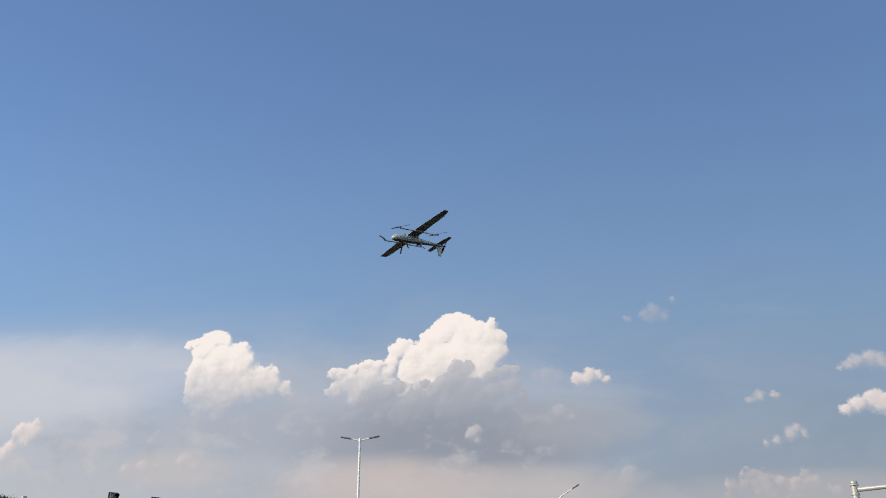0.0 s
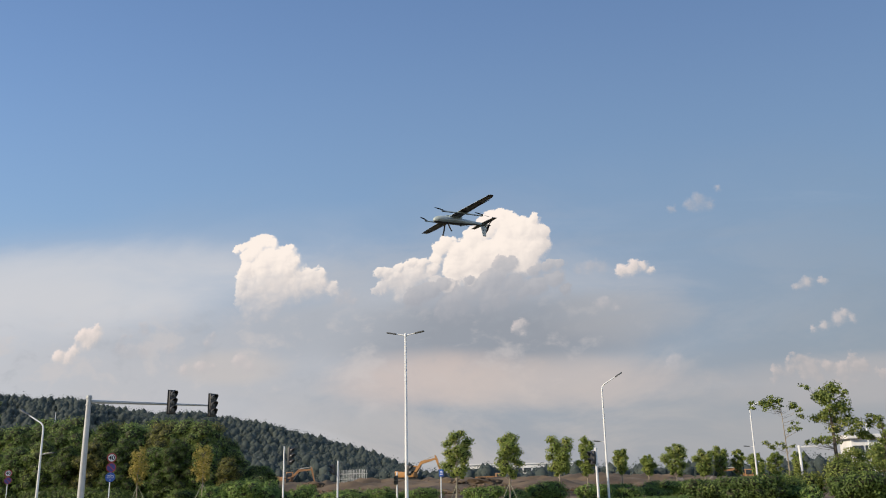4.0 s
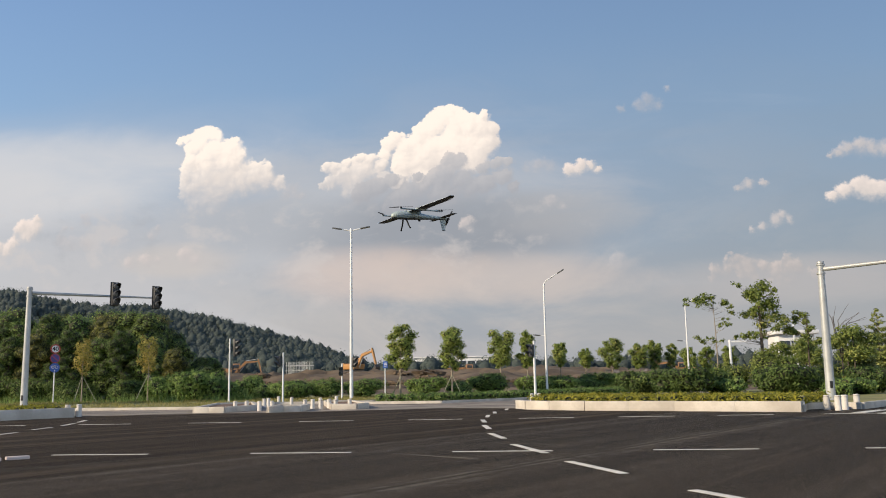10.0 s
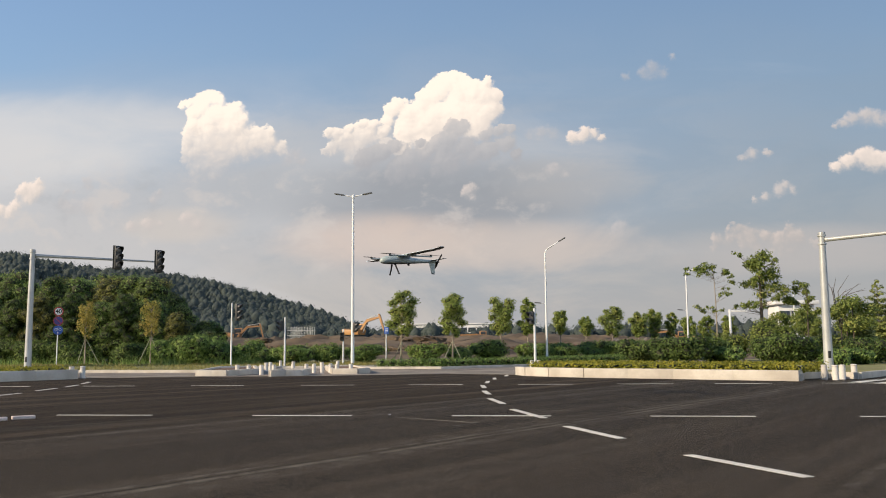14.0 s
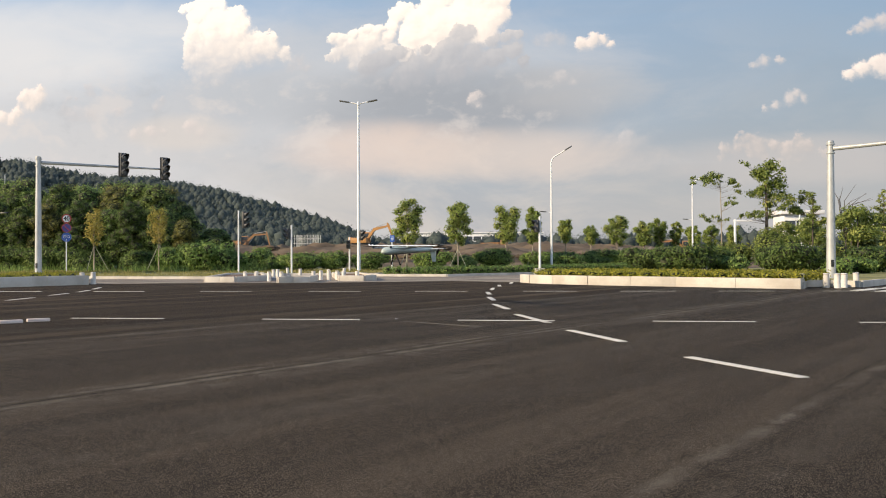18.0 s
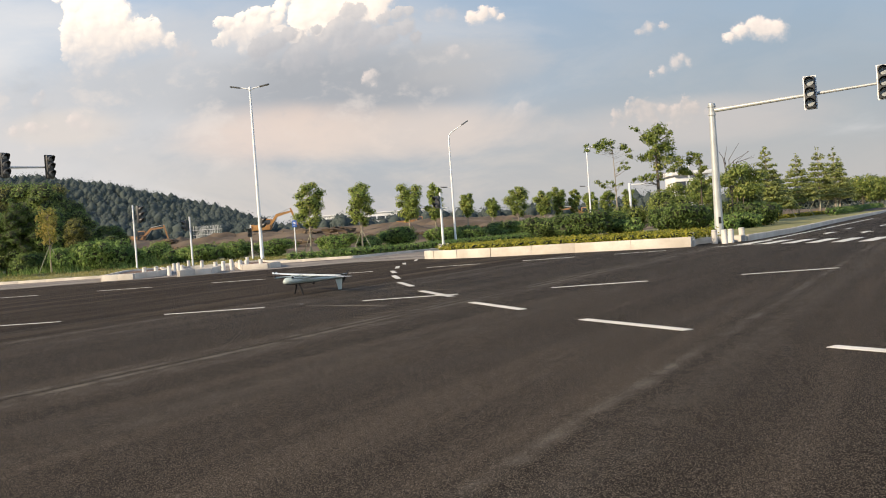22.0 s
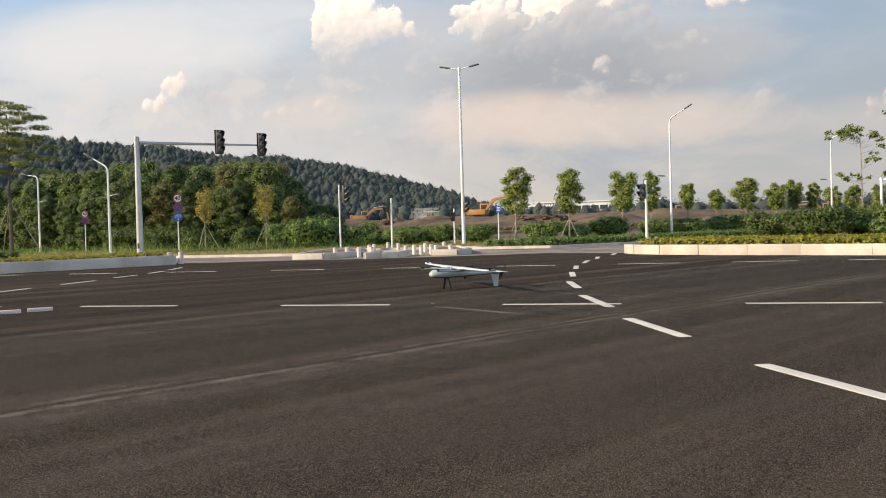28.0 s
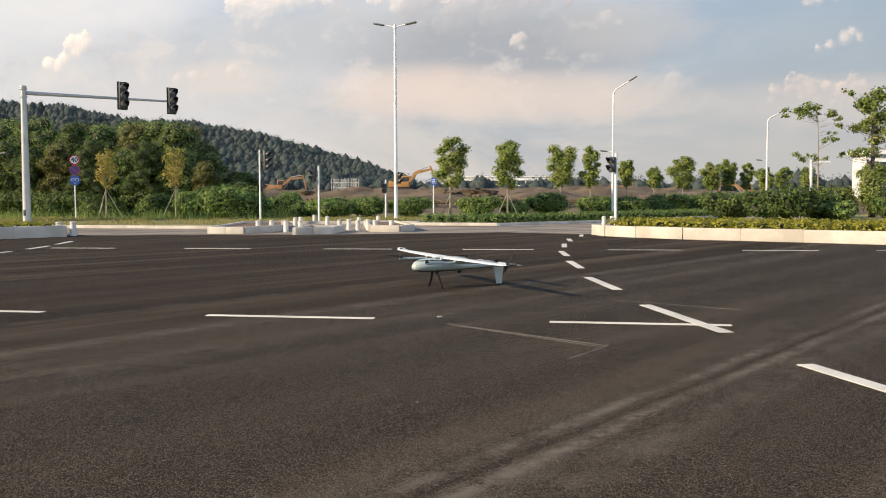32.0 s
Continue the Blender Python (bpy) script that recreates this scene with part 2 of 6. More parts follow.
MID_HEAD = [(-1.507, 1.034, 0.0229), (-1.475, 1.043, 0.0203), (-1.407, 1.048, 0.0457), (-1.365, 1.057, 0.0355), (-1.339, 1.046, 0.0227), (-1.441, 1.009, 0.0505), (-1.363, 0.977, 0.0752), (-1.262, 1.026, 0.0226), (-1.276, 0.989, 0.055), (-1.237, 0.963, 0.0348), (-1.454, 0.94, 0.045), (-1.282, 0.915, 0.0792), (-1.378, 0.884, 0.1115), (-1.472, 0.877, 0.0372), (-1.453, 0.818, 0.054), (-1.411, 0.769, 0.0681), (-1.322, 0.809, 0.1099), (-1.227, 0.845, 0.088), (-1.168, 0.877, 0.0538), (-1.119, 0.902, 0.0294), (-1.13, 0.852, 0.0584), (-1.066, 0.826, 0.0387), (-1.351, 0.731, 0.0627), (-0.862, 0.892, 0.0266), (-0.835, 0.879, 0.0289), (-0.778, 0.901, 0.0265), (-0.721, 0.926, 0.029), (-0.673, 0.915, 0.0337), (-0.634, 0.885, 0.0335), (-0.791, 0.851, 0.0527), (-0.707, 0.858, 0.067), (-0.619, 0.837, 0.0427), (-0.844, 0.82, 0.0382), (-0.741, 0.802, 0.0713), (-0.885, 0.811, 0.0191)]
LOBES = [(-0.342, 0.904, 0.0332), (-0.304, 0.889, 0.0425), (-0.366, 0.829, 0.0704), (-0.285, 0.813, 0.0559), (-0.436, 0.803, 0.0421), (-0.478, 0.832, 0.0259), (-0.586, 0.817, 0.0425), (-0.628, 0.79, 0.0519), (-0.501, 0.753, 0.07), (-0.693, 0.768, 0.0707), (-0.366, 0.736, 0.0925), (-0.251, 0.77, 0.0555), (-0.547, 0.718, 0.0884), (-0.198, 0.857, 0.0327), (-0.144, 0.874, 0.0304), (-0.1, 0.882, 0.0257), (-0.123, 0.817, 0.0509), (-0.193, 0.782, 0.0554), (-0.079, 0.774, 0.0344)]
BRIGHT_TUFTS = [(0.186, 0.845, 0.0367), (0.231, 0.851, 0.0275), (0.142, 0.835, 0.0298), (0.263, 0.831, 0.0205), (1.266, 0.727, 0.0428), (1.213, 0.707, 0.0385), (1.166, 0.684, 0.0277), (1.298, 0.704, 0.0468), (1.352, 0.705, 0.051), (-2.146, 0.718, 0.0224), (-2.154, 0.678, 0.0445), (-2.215, 0.679, 0.0397), (-2.185, 0.655, 0.042), (-2.244, 0.62, 0.032), (-2.275, 0.586, 0.0343), (-2.321, 0.596, 0.0394)]
PALE_TUFTS = [(1.284, 0.884, 0.0351), (1.24, 0.874, 0.0329), (1.198, 0.864, 0.0241), (1.164, 0.851, 0.0153), (1.329, 0.871, 0.0327), (1.387, 0.869, 0.0435), (-0.276, 0.633, 0.0271), (-0.258, 0.646, 0.0204), (-0.27, 0.604, 0.018), (-0.294, 0.623, 0.0181), (0.849, 0.746, 0.0284), (0.904, 0.755, 0.0175), (0.813, 0.733, 0.0197), (0.944, 0.598, 0.0297), (0.968, 0.615, 0.0191), (0.997, 0.597, 0.0191), (0.889, 0.58, 0.0212), (0.846, 0.57, 0.0149), (-1.714, 0.517, 0.0308), (-1.641, 0.52, 0.0378), (-1.592, 0.524, 0.0212), (-1.473, 0.535, 0.0376), (-1.432, 0.511, 0.042)]
WISPS = [(0.062, 0.861, 0.0323), (0.027, 0.862, 0.0278), (-0.03, 0.849, 0.0278), (0.478, 1.109, 0.0377), (0.513, 1.093, 0.0211), (0.434, 1.091, 0.0259), (0.552, 1.159, 0.0142), (0.362, 1.082, 0.0212), (0.076, 0.715, 0.0271), (0.053, 0.704, 0.0225), (0.11, 0.685, 0.0202), (-1.933, 0.72, 0.0222), (-1.916, 0.696, 0.0245), (-2.013, 0.667, 0.0123), (-1.985, 0.667, 0.0122), (-2.029, 0.616, 0.0365), (-1.914, 0.602, 0.0411), (-1.983, 0.591, 0.0363), (-1.599, 0.653, 0.0216), (-1.633, 0.626, 0.024), (-1.791, 0.611, 0.0241), (0.312, 0.468, 0.03), (0.337, 0.456, 0.032), (-1.004, 0.805, 0.0312), (-1.039, 0.775, 0.0263), (-0.976, 0.773, 0.0262)]
LOW_EAST = [(0.788, 0.448, 0.0376), (0.816, 0.427, 0.0416), (0.742, 0.418, 0.0312), (0.886, 0.409, 0.0289), (0.978, 0.424, 0.035), (1.009, 0.414, 0.0308), (0.706, 0.391, 0.0374), (0.829, 0.385, 0.0495), (0.953, 0.384, 0.0533), (1.073, 0.372, 0.0325)]
HEAD_TONES = ((0.40, 0.41, 0.455), (0.62, 0.585, 0.585), (0.88, 0.805, 0.76))
colour = lay(LOW_EAST, colour, 0.66, ((0.33, 0.335, 0.375), (0.43, 0.41, 0.425), (0.58, 0.515, 0.51)), (0.45, 0.8), (0.26, 0.46), 5.0, 1.1, curdle=0.9)
colour = lay(WISPS, colour, 0.50, ((0.36, 0.38, 0.43), (0.43, 0.43, 0.47), (0.55, 0.52, 0.54)), (0.9, 0.6), None, 2.8, 1.22, curdle=0.5)
colour = lay(PALE_TUFTS, colour, 0.80, ((0.38, 0.39, 0.435), (0.48, 0.465, 0.49), (0.64, 0.58, 0.585)), (0.7, 0.8), None, 3.6, 1.16, fine=0.1, curdle=0.4)
colour = lay(BRIGHT_TUFTS, colour, 0.95, ((0.42, 0.42, 0.455), (0.57, 0.54, 0.545), (0.78, 0.695, 0.675)), (0.40, 0.8), None, 4.6, 1.06, mid=0.60, fine=0.12, curdle=0.35)
colour = lay(BACK_HEAD, colour, 0.98, HEAD_TONES, (0.13, 0.45), (0.66, 0.82), 6.0, mid=0.80, form=0.24, fine=0.14, rise=(0.95, 0.9), east=-0.17)
colour = lay(MID_HEAD, colour, 0.96, HEAD_TONES, (0.16, 0.95), (0.58, 0.98), 5.0, mid=0.62, form=0.30, fine=0.14, rise=(0.88, 2.4))
colour = lay(LOBES, colour, 0.90, ((0.335, 0.355, 0.41), (0.43, 0.44, 0.485), (0.62, 0.58, 0.585)), (0.16, 0.95), (0.58, 0.80), 5.0, mid=0.38, form=0.30, fine=0.14, rise=(0.88, 2.2))
back = W.add("Background")
W.link(colour, back.inputs[0])
W.link(back.outputs[0], W.add("OutputWorld").inputs[0])


# ---- materials ----
def material(name):
    m = bpy.data.materials.new(name)
    m.use_nodes = True
    m.node_tree.nodes.clear()
    n = Nodes(m.node_tree)
    out = n.add("OutputMaterial")
    b = n.add("BsdfPrincipled")
    n.link(b.outputs[0], out.inputs[0])
    return m, n, b, out


def bump(n, b, height, strength, distance):
    k = n.add("Bump")
    k.inputs["Strength"].default_value, k.inputs["Distance"].default_value = strength, distance
    n.link(height, k.inputs["Height"])
    n.link(k.outputs[0], b.inputs["Normal"])


def surface(name, colour, other, rough=0.6, metal=0.0, big=0.6, small=9.0, relief=0.2, world_space=True, spread=0.08, coat=0.0):
    """A surface with stains at a large scale, grain at a small one, and a slight change from piece to piece."""
    m, n, b, out = material(name)
    where = n.add("NewGeometry").outputs["Position"] if world_space else n.add("TexCoord").outputs["Object"]
    a, c = n.noise(where, big, 4), n.noise(where, small, 5, 0.65)
    col = n.mix(n.step(a, 0.35, 0.68), colour, other)
    col = n.mix(n.math("MULTIPLY", n.step(c, 0.45, 0.8), 0.45), col, tuple(0.62 * v for v in colour))
    own = n.add("HueSaturation")
    n.link(n.math("ADD", 1.0 - spread, n.math("MULTIPLY", n.add("ObjectInfo").outputs["Random"], 2 * spread)), own.inputs["Value"])
    n.link(col, own.inputs["Color"])
    n.link(own.outputs[0], b.inputs["Base Color"])
    b.inputs["Metallic"].default_value = metal
    b.inputs["Coat Weight"].default_value = coat
    n.link(n.math("ADD", rough - 0.08, n.math("MULTIPLY", c, 0.16), True), b.inputs["Roughness"])
    if relief:
        bump(n, b, c, relief, 0.02)
    return m


def foliage(name, dark, light, tip, through=0.35):
    """Leaves: each leaf has its own tone, and lets some light through."""
    m, n, b, out = material(name)
    geo = n.add("NewGeometry")
    own = geo.outputs["Random Per Island"]
    patch = n.noise(geo.outputs["Position"], 0.7, 2)
    col = n.mix(own, dark, light)
    col = n.mix(n.math("MULTIPLY", n.step(patch, 0.42, 0.7), n.step(own, 0.3, 0.9)), col, tip)
    n.link(col, b.inputs["Base Color"])
    b.inputs["Roughness"].default_value = 0.55
    b.inputs["Specular IOR Level"].default_value = 0.25
    t = n.add("BsdfTranslucent")
    n.link(col, t.inputs[0])
    k = n.add("MixShader")
    k.inputs[0].default_value = through
    n.link(b.outputs[0], k.inputs[1])
    n.link(t.outputs[0], k.inputs[2])
    n.link(k.outputs[0], out.inputs[0])
    return m


def asphalt_material():
    m, n, b, out = material("asphalt")
    where = n.add("NewGeometry").outputs["Position"]
    xyz = n.add("SeparateXYZ")
    n.link(where, xyz.inputs[0])
    x, y = xyz.outputs[0], xyz.outputs[1]
    # along runs across the paver's joints, down runs with them
    along = n.math("SUBTRACT", n.math("MULTIPLY", x, 0.866), n.math("MULTIPLY", y, 0.5))
    down = n.math("ADD", n.math("MULTIPLY", x, 0.5), n.math("MULTIPLY", y, 0.866))
    lane = n.add("CombineXYZ")
    n.link(along, lane.inputs[0])
    n.link(down, lane.inputs[1])
    lane = lane.outputs[0]
    grain = n.noise(where, 160.0, 5, 0.85)
    mottle = n.noise(where, 9.0, 4, 0.7)
    stones = n.add("TexVoronoi")
    n.link(where, stones.inputs["Vector"])
    stones.inputs["Scale"].default_value = 175.0
    chip = n.add("SeparateColor")
    n.link(stones.outputs["Color"], chip.inputs[0])
    pores = n.step(n.math("ADD", stones.outputs["Distance"], n.math("MULTIPLY", n.math("SUBTRACT", grain, 0.5), 0.7)), 0.36, 0.66)
    wide = n.noise(n.scaled(where, 0.12, 0.12, 1.0), 1.0, 4, 0.6)
    # an older, coarser strip on the near side of the second joint, a finer and darker one beyond it
    coarse = n.step(n.math("ADD", along, n.math("MULTIPLY", n.math("SUBTRACT", mottle, 0.5), 0.25)), -11.15, -10.90)
    broad = n.noise(n.scaled(lane, 0.30, 0.06, 1.0), 1.0, 4, 0.6)
    streak = n.noise(n.scaled(lane, 1.5, 0.05, 1.0), 1.0, 5, 0.6, 0.2)
    sweep = n.noise(n.scaled(where, 0.05, 0.7, 1.0), 1.0, 4, 0.6, 0.3)
    patch = n.noise(where, 0.8, 5, 0.65)
    col = n.mix(n.step(broad, 0.35, 0.68), (0.0240, 0.0185, 0.0140), (0.0390, 0.0310, 0.0240))
    col = n.mix(n.math("MULTIPLY", n.step(streak, 0.47, 0.66), 0.90), col, (0.094, 0.0765, 0.0600))
    col = n.mix(n.math("MULTIPLY", n.step(streak, 0.48, 0.32), 0.75), col, (0.0125, 0.0100, 0.0080))
    col = n.mix(n.math("MULTIPLY", n.step(sweep, 0.52, 0.74), 0.35), col, (0.055, 0.045, 0.035))
    col = n.mix(n.math("MULTIPLY", n.step(mottle, 0.48, 0.72), 0.35), col, (0.060, 0.049, 0.038))
    col = n.mix(n.math("MULTIPLY", n.step(patch, 0.5, 0.75), 0.35), col, (0.0150, 0.0125, 0.0100))
    col = n.mix(n.math("MULTIPLY", n.step(wide, 0.52, 0.70), 0.35), col, (0.062, 0.051, 0.040))
    tone = n.math("ADD", n.math("MULTIPLY", chip.outputs[0], 0.7), n.math("MULTIPLY", grain, 0.5))
    strength = n.math("ADD", 0.32, n.math("MULTIPLY", coarse, 0.66))
    col = n.mix(n.math("MULTIPLY", n.step(tone, 0.48, 1.02), strength), col, (0.255, 0.220, 0.178))
    col = n.mix(n.math("MULTIPLY", pores, n.math("ADD", 0.35, n.math("MULTIPLY", coarse, 0.55))), col, (0.0060, 0.0052, 0.0045))
    far_side = n.add("HueSaturation")
    n.link(n.math("ADD", 1.20, n.math("MULTIPLY", coarse, 0.26)), far_side.inputs["Value"])
    far_side.inputs["Saturation"].default_value = 1.32
    n.link(col, far_side.inputs["Color"])
    col = far_side.outputs[0]
    # dust caught along the paver's joints (straight lines: offset, width, strength, raggedness)
    wobble = n.math("SUBTRACT", n.noise(where, 0.9, 5, 0.65), 0.5)
    fray = n.step(n.noise(where, 2.2, 7, 0.78), 0.36, 0.62)
    long_fray = n.step(n.noise(n.scaled(lane, 2.5, 0.35, 1.0), 1.0, 4, 0.6), 0.30, 0.56)
    for offset, width, strength, rag in ((-5.55, 0.11, 0.9, 0.10), (-5.30, 0.36, 0.34, 0.4), (-5.80, 0.10, 0.75, 0.14), (-6.0, 0.22, 0.18, 0.4), (-10.75, 0.30, 0.40, 0.4), (-0.25, 0.13, 0.60, 0.12), (0.15, 0.35, 0.22, 0.5), (-9.6, 0.45, 0.20, 1.0), (-12.6, 0.25, 0.25, 0.5), (-3.6, 0.5, 0.16, 1.2), (2.6, 0.3, 0.28, 0.6)):
        off = n.math("ABSOLUTE", n.math("ADD", n.math("SUBTRACT", along, offset), n.math("MULTIPLY", wobble, rag)))
        band = n.math("MULTIPLY", n.math("MULTIPLY", n.step(off, width, 0.0), n.math("MULTIPLY", fray, long_fray)), strength)
        col = n.mix(band, col, (0.235, 0.205, 0.163))
    for offset in (-5.67,):
        seam = n.math("ABSOLUTE", n.math("ADD", n.math("SUBTRACT", along, offset), n.math("MULTIPLY", wobble, 0.06)))
        col = n.mix(n.math("MULTIPLY", n.step(seam, 0.045, 0.0), 0.30), col, (0.008, 0.0075, 0.007))
    # long arcs left by turning tyres
    for cx, cy, radius, width, strength in ((-16.0, 34.0, 31.5, 0.5, 0.18), (-21.0, 52.0, 40.5, 0.4, 0.22), (30.0, -34.0, 60.3, 0.5, 0.20), (32.0, -32.0, 57.0, 0.3, 0.20)):
        dx, dy = n.math("SUBTRACT", x, cx), n.math("SUBTRACT", y, cy)
        r = n.math("SQRT", n.math("ADD", n.math("MULTIPLY", dx, dx), n.math("MULTIPLY", dy, dy)))
        off = n.math("ABSOLUTE", n.math("ADD", n.math("SUBTRACT", r, radius), n.math("MULTIPLY", wobble, 0.6)))
        band = n.math("MULTIPLY", n.step(off, width, 0.0), strength)
        col = n.mix(band, col, (0.095, 0.082, 0.067))
    n.link(col, b.inputs["Base Color"])
    n.link(n.math("ADD", 0.74, n.math("MULTIPLY", grain, 0.25), True), b.inputs["Roughness"])
    b.inputs["Specular IOR Level"].default_value = 0.07
    bump(n, b, n.math("SUBTRACT", n.math("ADD", n.math("MULTIPLY", grain, 0.6), n.math("MULTIPLY", chip.outputs[0], 0.5)), n.math("MULTIPLY", pores, 0.9)), 0.9, 0.006)
    return m


ASPHALT = asphalt_material()
PAINT = surface("road_paint", (0.76, 0.72, 0.62), (0.62, 0.585, 0.50), 0.6, 0, 1.2, 24, 0.1)
def worn_concrete():
    m, n, b, out = material("worn_side_road")
    where = n.add("NewGeometry").outputs["Position"]
    xyz = n.add("SeparateXYZ")
    n.link(where, xyz.inputs[0])
    with_road = n.math("ADD", n.math("MULTIPLY", xyz.outputs[0], 0.53), n.math("MULTIPLY", xyz.outputs[1], 0.848))
    over_road = n.math("SUBTRACT", n.math("MULTIPLY", xyz.outputs[0], 0.848), n.math("MULTIPLY", xyz.outputs[1], 0.53))
    lane = n.add("CombineXYZ")
    n.link(over_road, lane.inputs[0])
    n.link(with_road, lane.inputs[1])
    tyres = n.noise(n.scaled(lane.outputs[0], 1.3, 0.06, 1.0), 1.0, 5, 0.6, 0.3)
    turns = n.noise(n.scaled(where, 0.10, 1.1, 1.0), 1.0, 5, 0.6, 0.5)
    fine = n.noise(where, 14.0, 5, 0.7)
    col = n.mix(n.step(n.noise(where, 0.35, 4), 0.35, 0.68), (0.33, 0.285, 0.235), (0.23, 0.20, 0.168))
    col = n.mix(n.math("MULTIPLY", n.step(tyres, 0.50, 0.66), 0.65), col, (0.085, 0.074, 0.064))
    col = n.mix(n.math("MULTIPLY", n.step(turns, 0.52, 0.66), 0.65), col, (0.055, 0.048, 0.042))
    col = n.mix(n.math("MULTIPLY", n.step(fine, 0.5, 0.8), 0.4), col, (0.30, 0.27, 0.235))
    n.link(col, b.inputs["Base Color"])
    b.inputs["Roughness"].default_value, b.inputs["Specular IOR Level"].default_value = 0.9, 0.1
    bump(n, b, fine, 0.3, 0.01)
    return m


SIDE_ROAD = worn_concrete()
PALE = surface("dusty_concrete", (0.235, 0.205, 0.175), (0.165, 0.145, 0.125), 0.85, 0, 0.35, 7, 0.2)
PALE_STONE = surface("bollard_stone", (0.62, 0.59, 0.54), (0.50, 0.47, 0.43), 0.7, 0, 0.9, 16, 0.2, True, 0.06)
STONE = surface("kerb_stone", (0.56, 0.515, 0.445), (0.42, 0.375, 0.315), 0.7, 0, 0.9, 16, 0.2, True, 0.06)
GRASS = surface("grass_soil", (0.27, 0.235, 0.085), (0.17, 0.175, 0.055), 0.9, 0, 0.5, 14, 0.6)
SOIL = surface("turned_soil", (0.160, 0.112, 0.066), (0.060, 0.043, 0.028), 0.95, 0, 0.22, 2.2, 1.0)
SOIL_TOP = surface("planter_soil", (0.20, 0.12, 0.075), (0.12, 0.075, 0.05), 0.95, 0, 1.5, 18, 0.6)
LAND = surface("far_land", (0.13, 0.115, 0.06), (0.09, 0.10, 0.045), 0.95, 0, 0.03, 0.5, 0.3)
WHITE_PAINT = surface("white_coated_steel", (0.72, 0.73, 0.73), (0.64, 0.65, 0.65), 0.42, 0.0, 1.1, 20, 0.04, False, 0.04)
GREY_STEEL = surface("galvanised_steel", (0.46, 0.47, 0.455), (0.37, 0.38, 0.37), 0.45, 0.25, 1.4, 24, 0.05, False, 0.04)
BLACK = surface("black_plastic", (0.018, 0.019, 0.020), (0.027, 0.028, 0.030), 0.5, 0, 2, 25, 0.05, False)
HOOD = surface("grey_plastic_hood", (0.034, 0.035, 0.038), (0.050, 0.052, 0.055), 0.45, 0, 3, 25, 0.05, False)
DARK_LENS = surface("dark_lens", (0.045, 0.047, 0.05), (0.075, 0.078, 0.082), 0.22, 0, 9, 40, 0.05, False)
GREY_LENS = surface("grey_lens", (0.36, 0.38, 0.38), (0.27, 0.29, 0.30), 0.25, 0, 9, 40, 0.05, False)
LAMP_HEAD = surface("lamp_head_grey", (0.10, 0.105, 0.11), (0.14, 0.145, 0.15), 0.45, 0.3, 2, 20, 0.05, False)
BARK = surface("bark", (0.105, 0.084, 0.064), (0.065, 0.053, 0.042), 0.9, 0, 2, 20, 0.6, False)
PALE_BARK = surface("pale_bark", (0.34, 0.29, 0.22), (0.24, 0.20, 0.155), 0.9, 0, 2, 20, 0.5, False)
STAKE = surface("bamboo_stake", (0.33, 0.33, 0.23), (0.24, 0.25, 0.17), 0.7, 0, 3, 20, 0.2, False)
WING_SKIN = surface("white_green_wing_skin", (0.74, 0.78, 0.76), (0.70, 0.74, 0.72), 0.33, 0, 1.2, 30, 0.02, False, 0.01, 0.25)
HULL = surface("pale_green_composite", (0.39, 0.455, 0.43), (0.365, 0.425, 0.40), 0.36, 0, 1.2, 30, 0.02, False, 0.01, 0.25)
# dark tone for the drone's underside: its shade is put into the colour
SHADED_BELLY = surface("shaded_underside", (0.075, 0.082, 0.078), (0.095, 0.10, 0.097), 0.5, 0, 1.2, 30, 0.02, False, 0.01)
CARBON = surface("carbon_fibre", (0.012, 0.012, 0.013), (0.019, 0.019, 0.020), 0.6, 0, 5, 60, 0.05, False)
CARBON.node_tree.nodes["Principled BSDF"].inputs["Specular IOR Level"].default_value = 0.15
# orange desaturated in the colour itself to suggest haze over the site
HAZED_ORANGE = surface("hazed_digger_orange", (0.32, 0.165, 0.070), (0.23, 0.125, 0.06), 0.5, 0, 0.6, 8, 0.08, False)
YELLOW = surface("digger_yellow", (0.42, 0.205, 0.060), (0.30, 0.155, 0.055), 0.5, 0, 0.6, 8, 0.08, False)
TRACK = surface("dirty_steel", (0.055, 0.048, 0.042), (0.10, 0.08, 0.065), 0.75, 0.2, 1.2, 14, 0.2, False)
GLASS_DARK = surface("dark_window", (0.03, 0.035, 0.04), (0.045, 0.05, 0.055), 0.15, 0, 1, 9, 0.0, False)
WHITE_WALL = surface("white_wall", (0.74, 0.74, 0.73), (0.64, 0.64, 0.63), 0.7, 0, 0.15, 2, 0.05)
SIGN_WHITE = surface("sign_white", (0.78, 0.78, 0.78), (0.72, 0.72, 0.72), 0.4, 0, 2, 20, 0.0, False)
SIGN_RED = surface("sign_red", (0.42, 0.03, 0.03), (0.36, 0.03, 0.03), 0.4, 0, 2, 20, 0.0, False)
SIGN_BLUE = surface("sign_blue", (0.015, 0.10, 0.42), (0.02, 0.09, 0.36), 0.4, 0, 2, 20, 0.0, False)
SIGN_NAVY = surface("sign_navy", (0.045, 0.03, 0.20), (0.06, 0.03, 0.18), 0.4, 0, 2, 20, 0.0, False)
LETTER = surface("sign_black", (0.015, 0.015, 0.017), (0.02, 0.02, 0.02), 0.5, 0, 2, 20, 0.0, False)
LEAF_STREET = foliage("leaf_street_tree", (0.115, 0.17, 0.040), (0.31, 0.375, 0.092), (0.45, 0.46, 0.13), 0.42)
LEAF_YELLOW = foliage("leaf_yellowing", (0.23, 0.21, 0.050), (0.43, 0.37, 0.090), (0.50, 0.38, 0.12), 0.36)
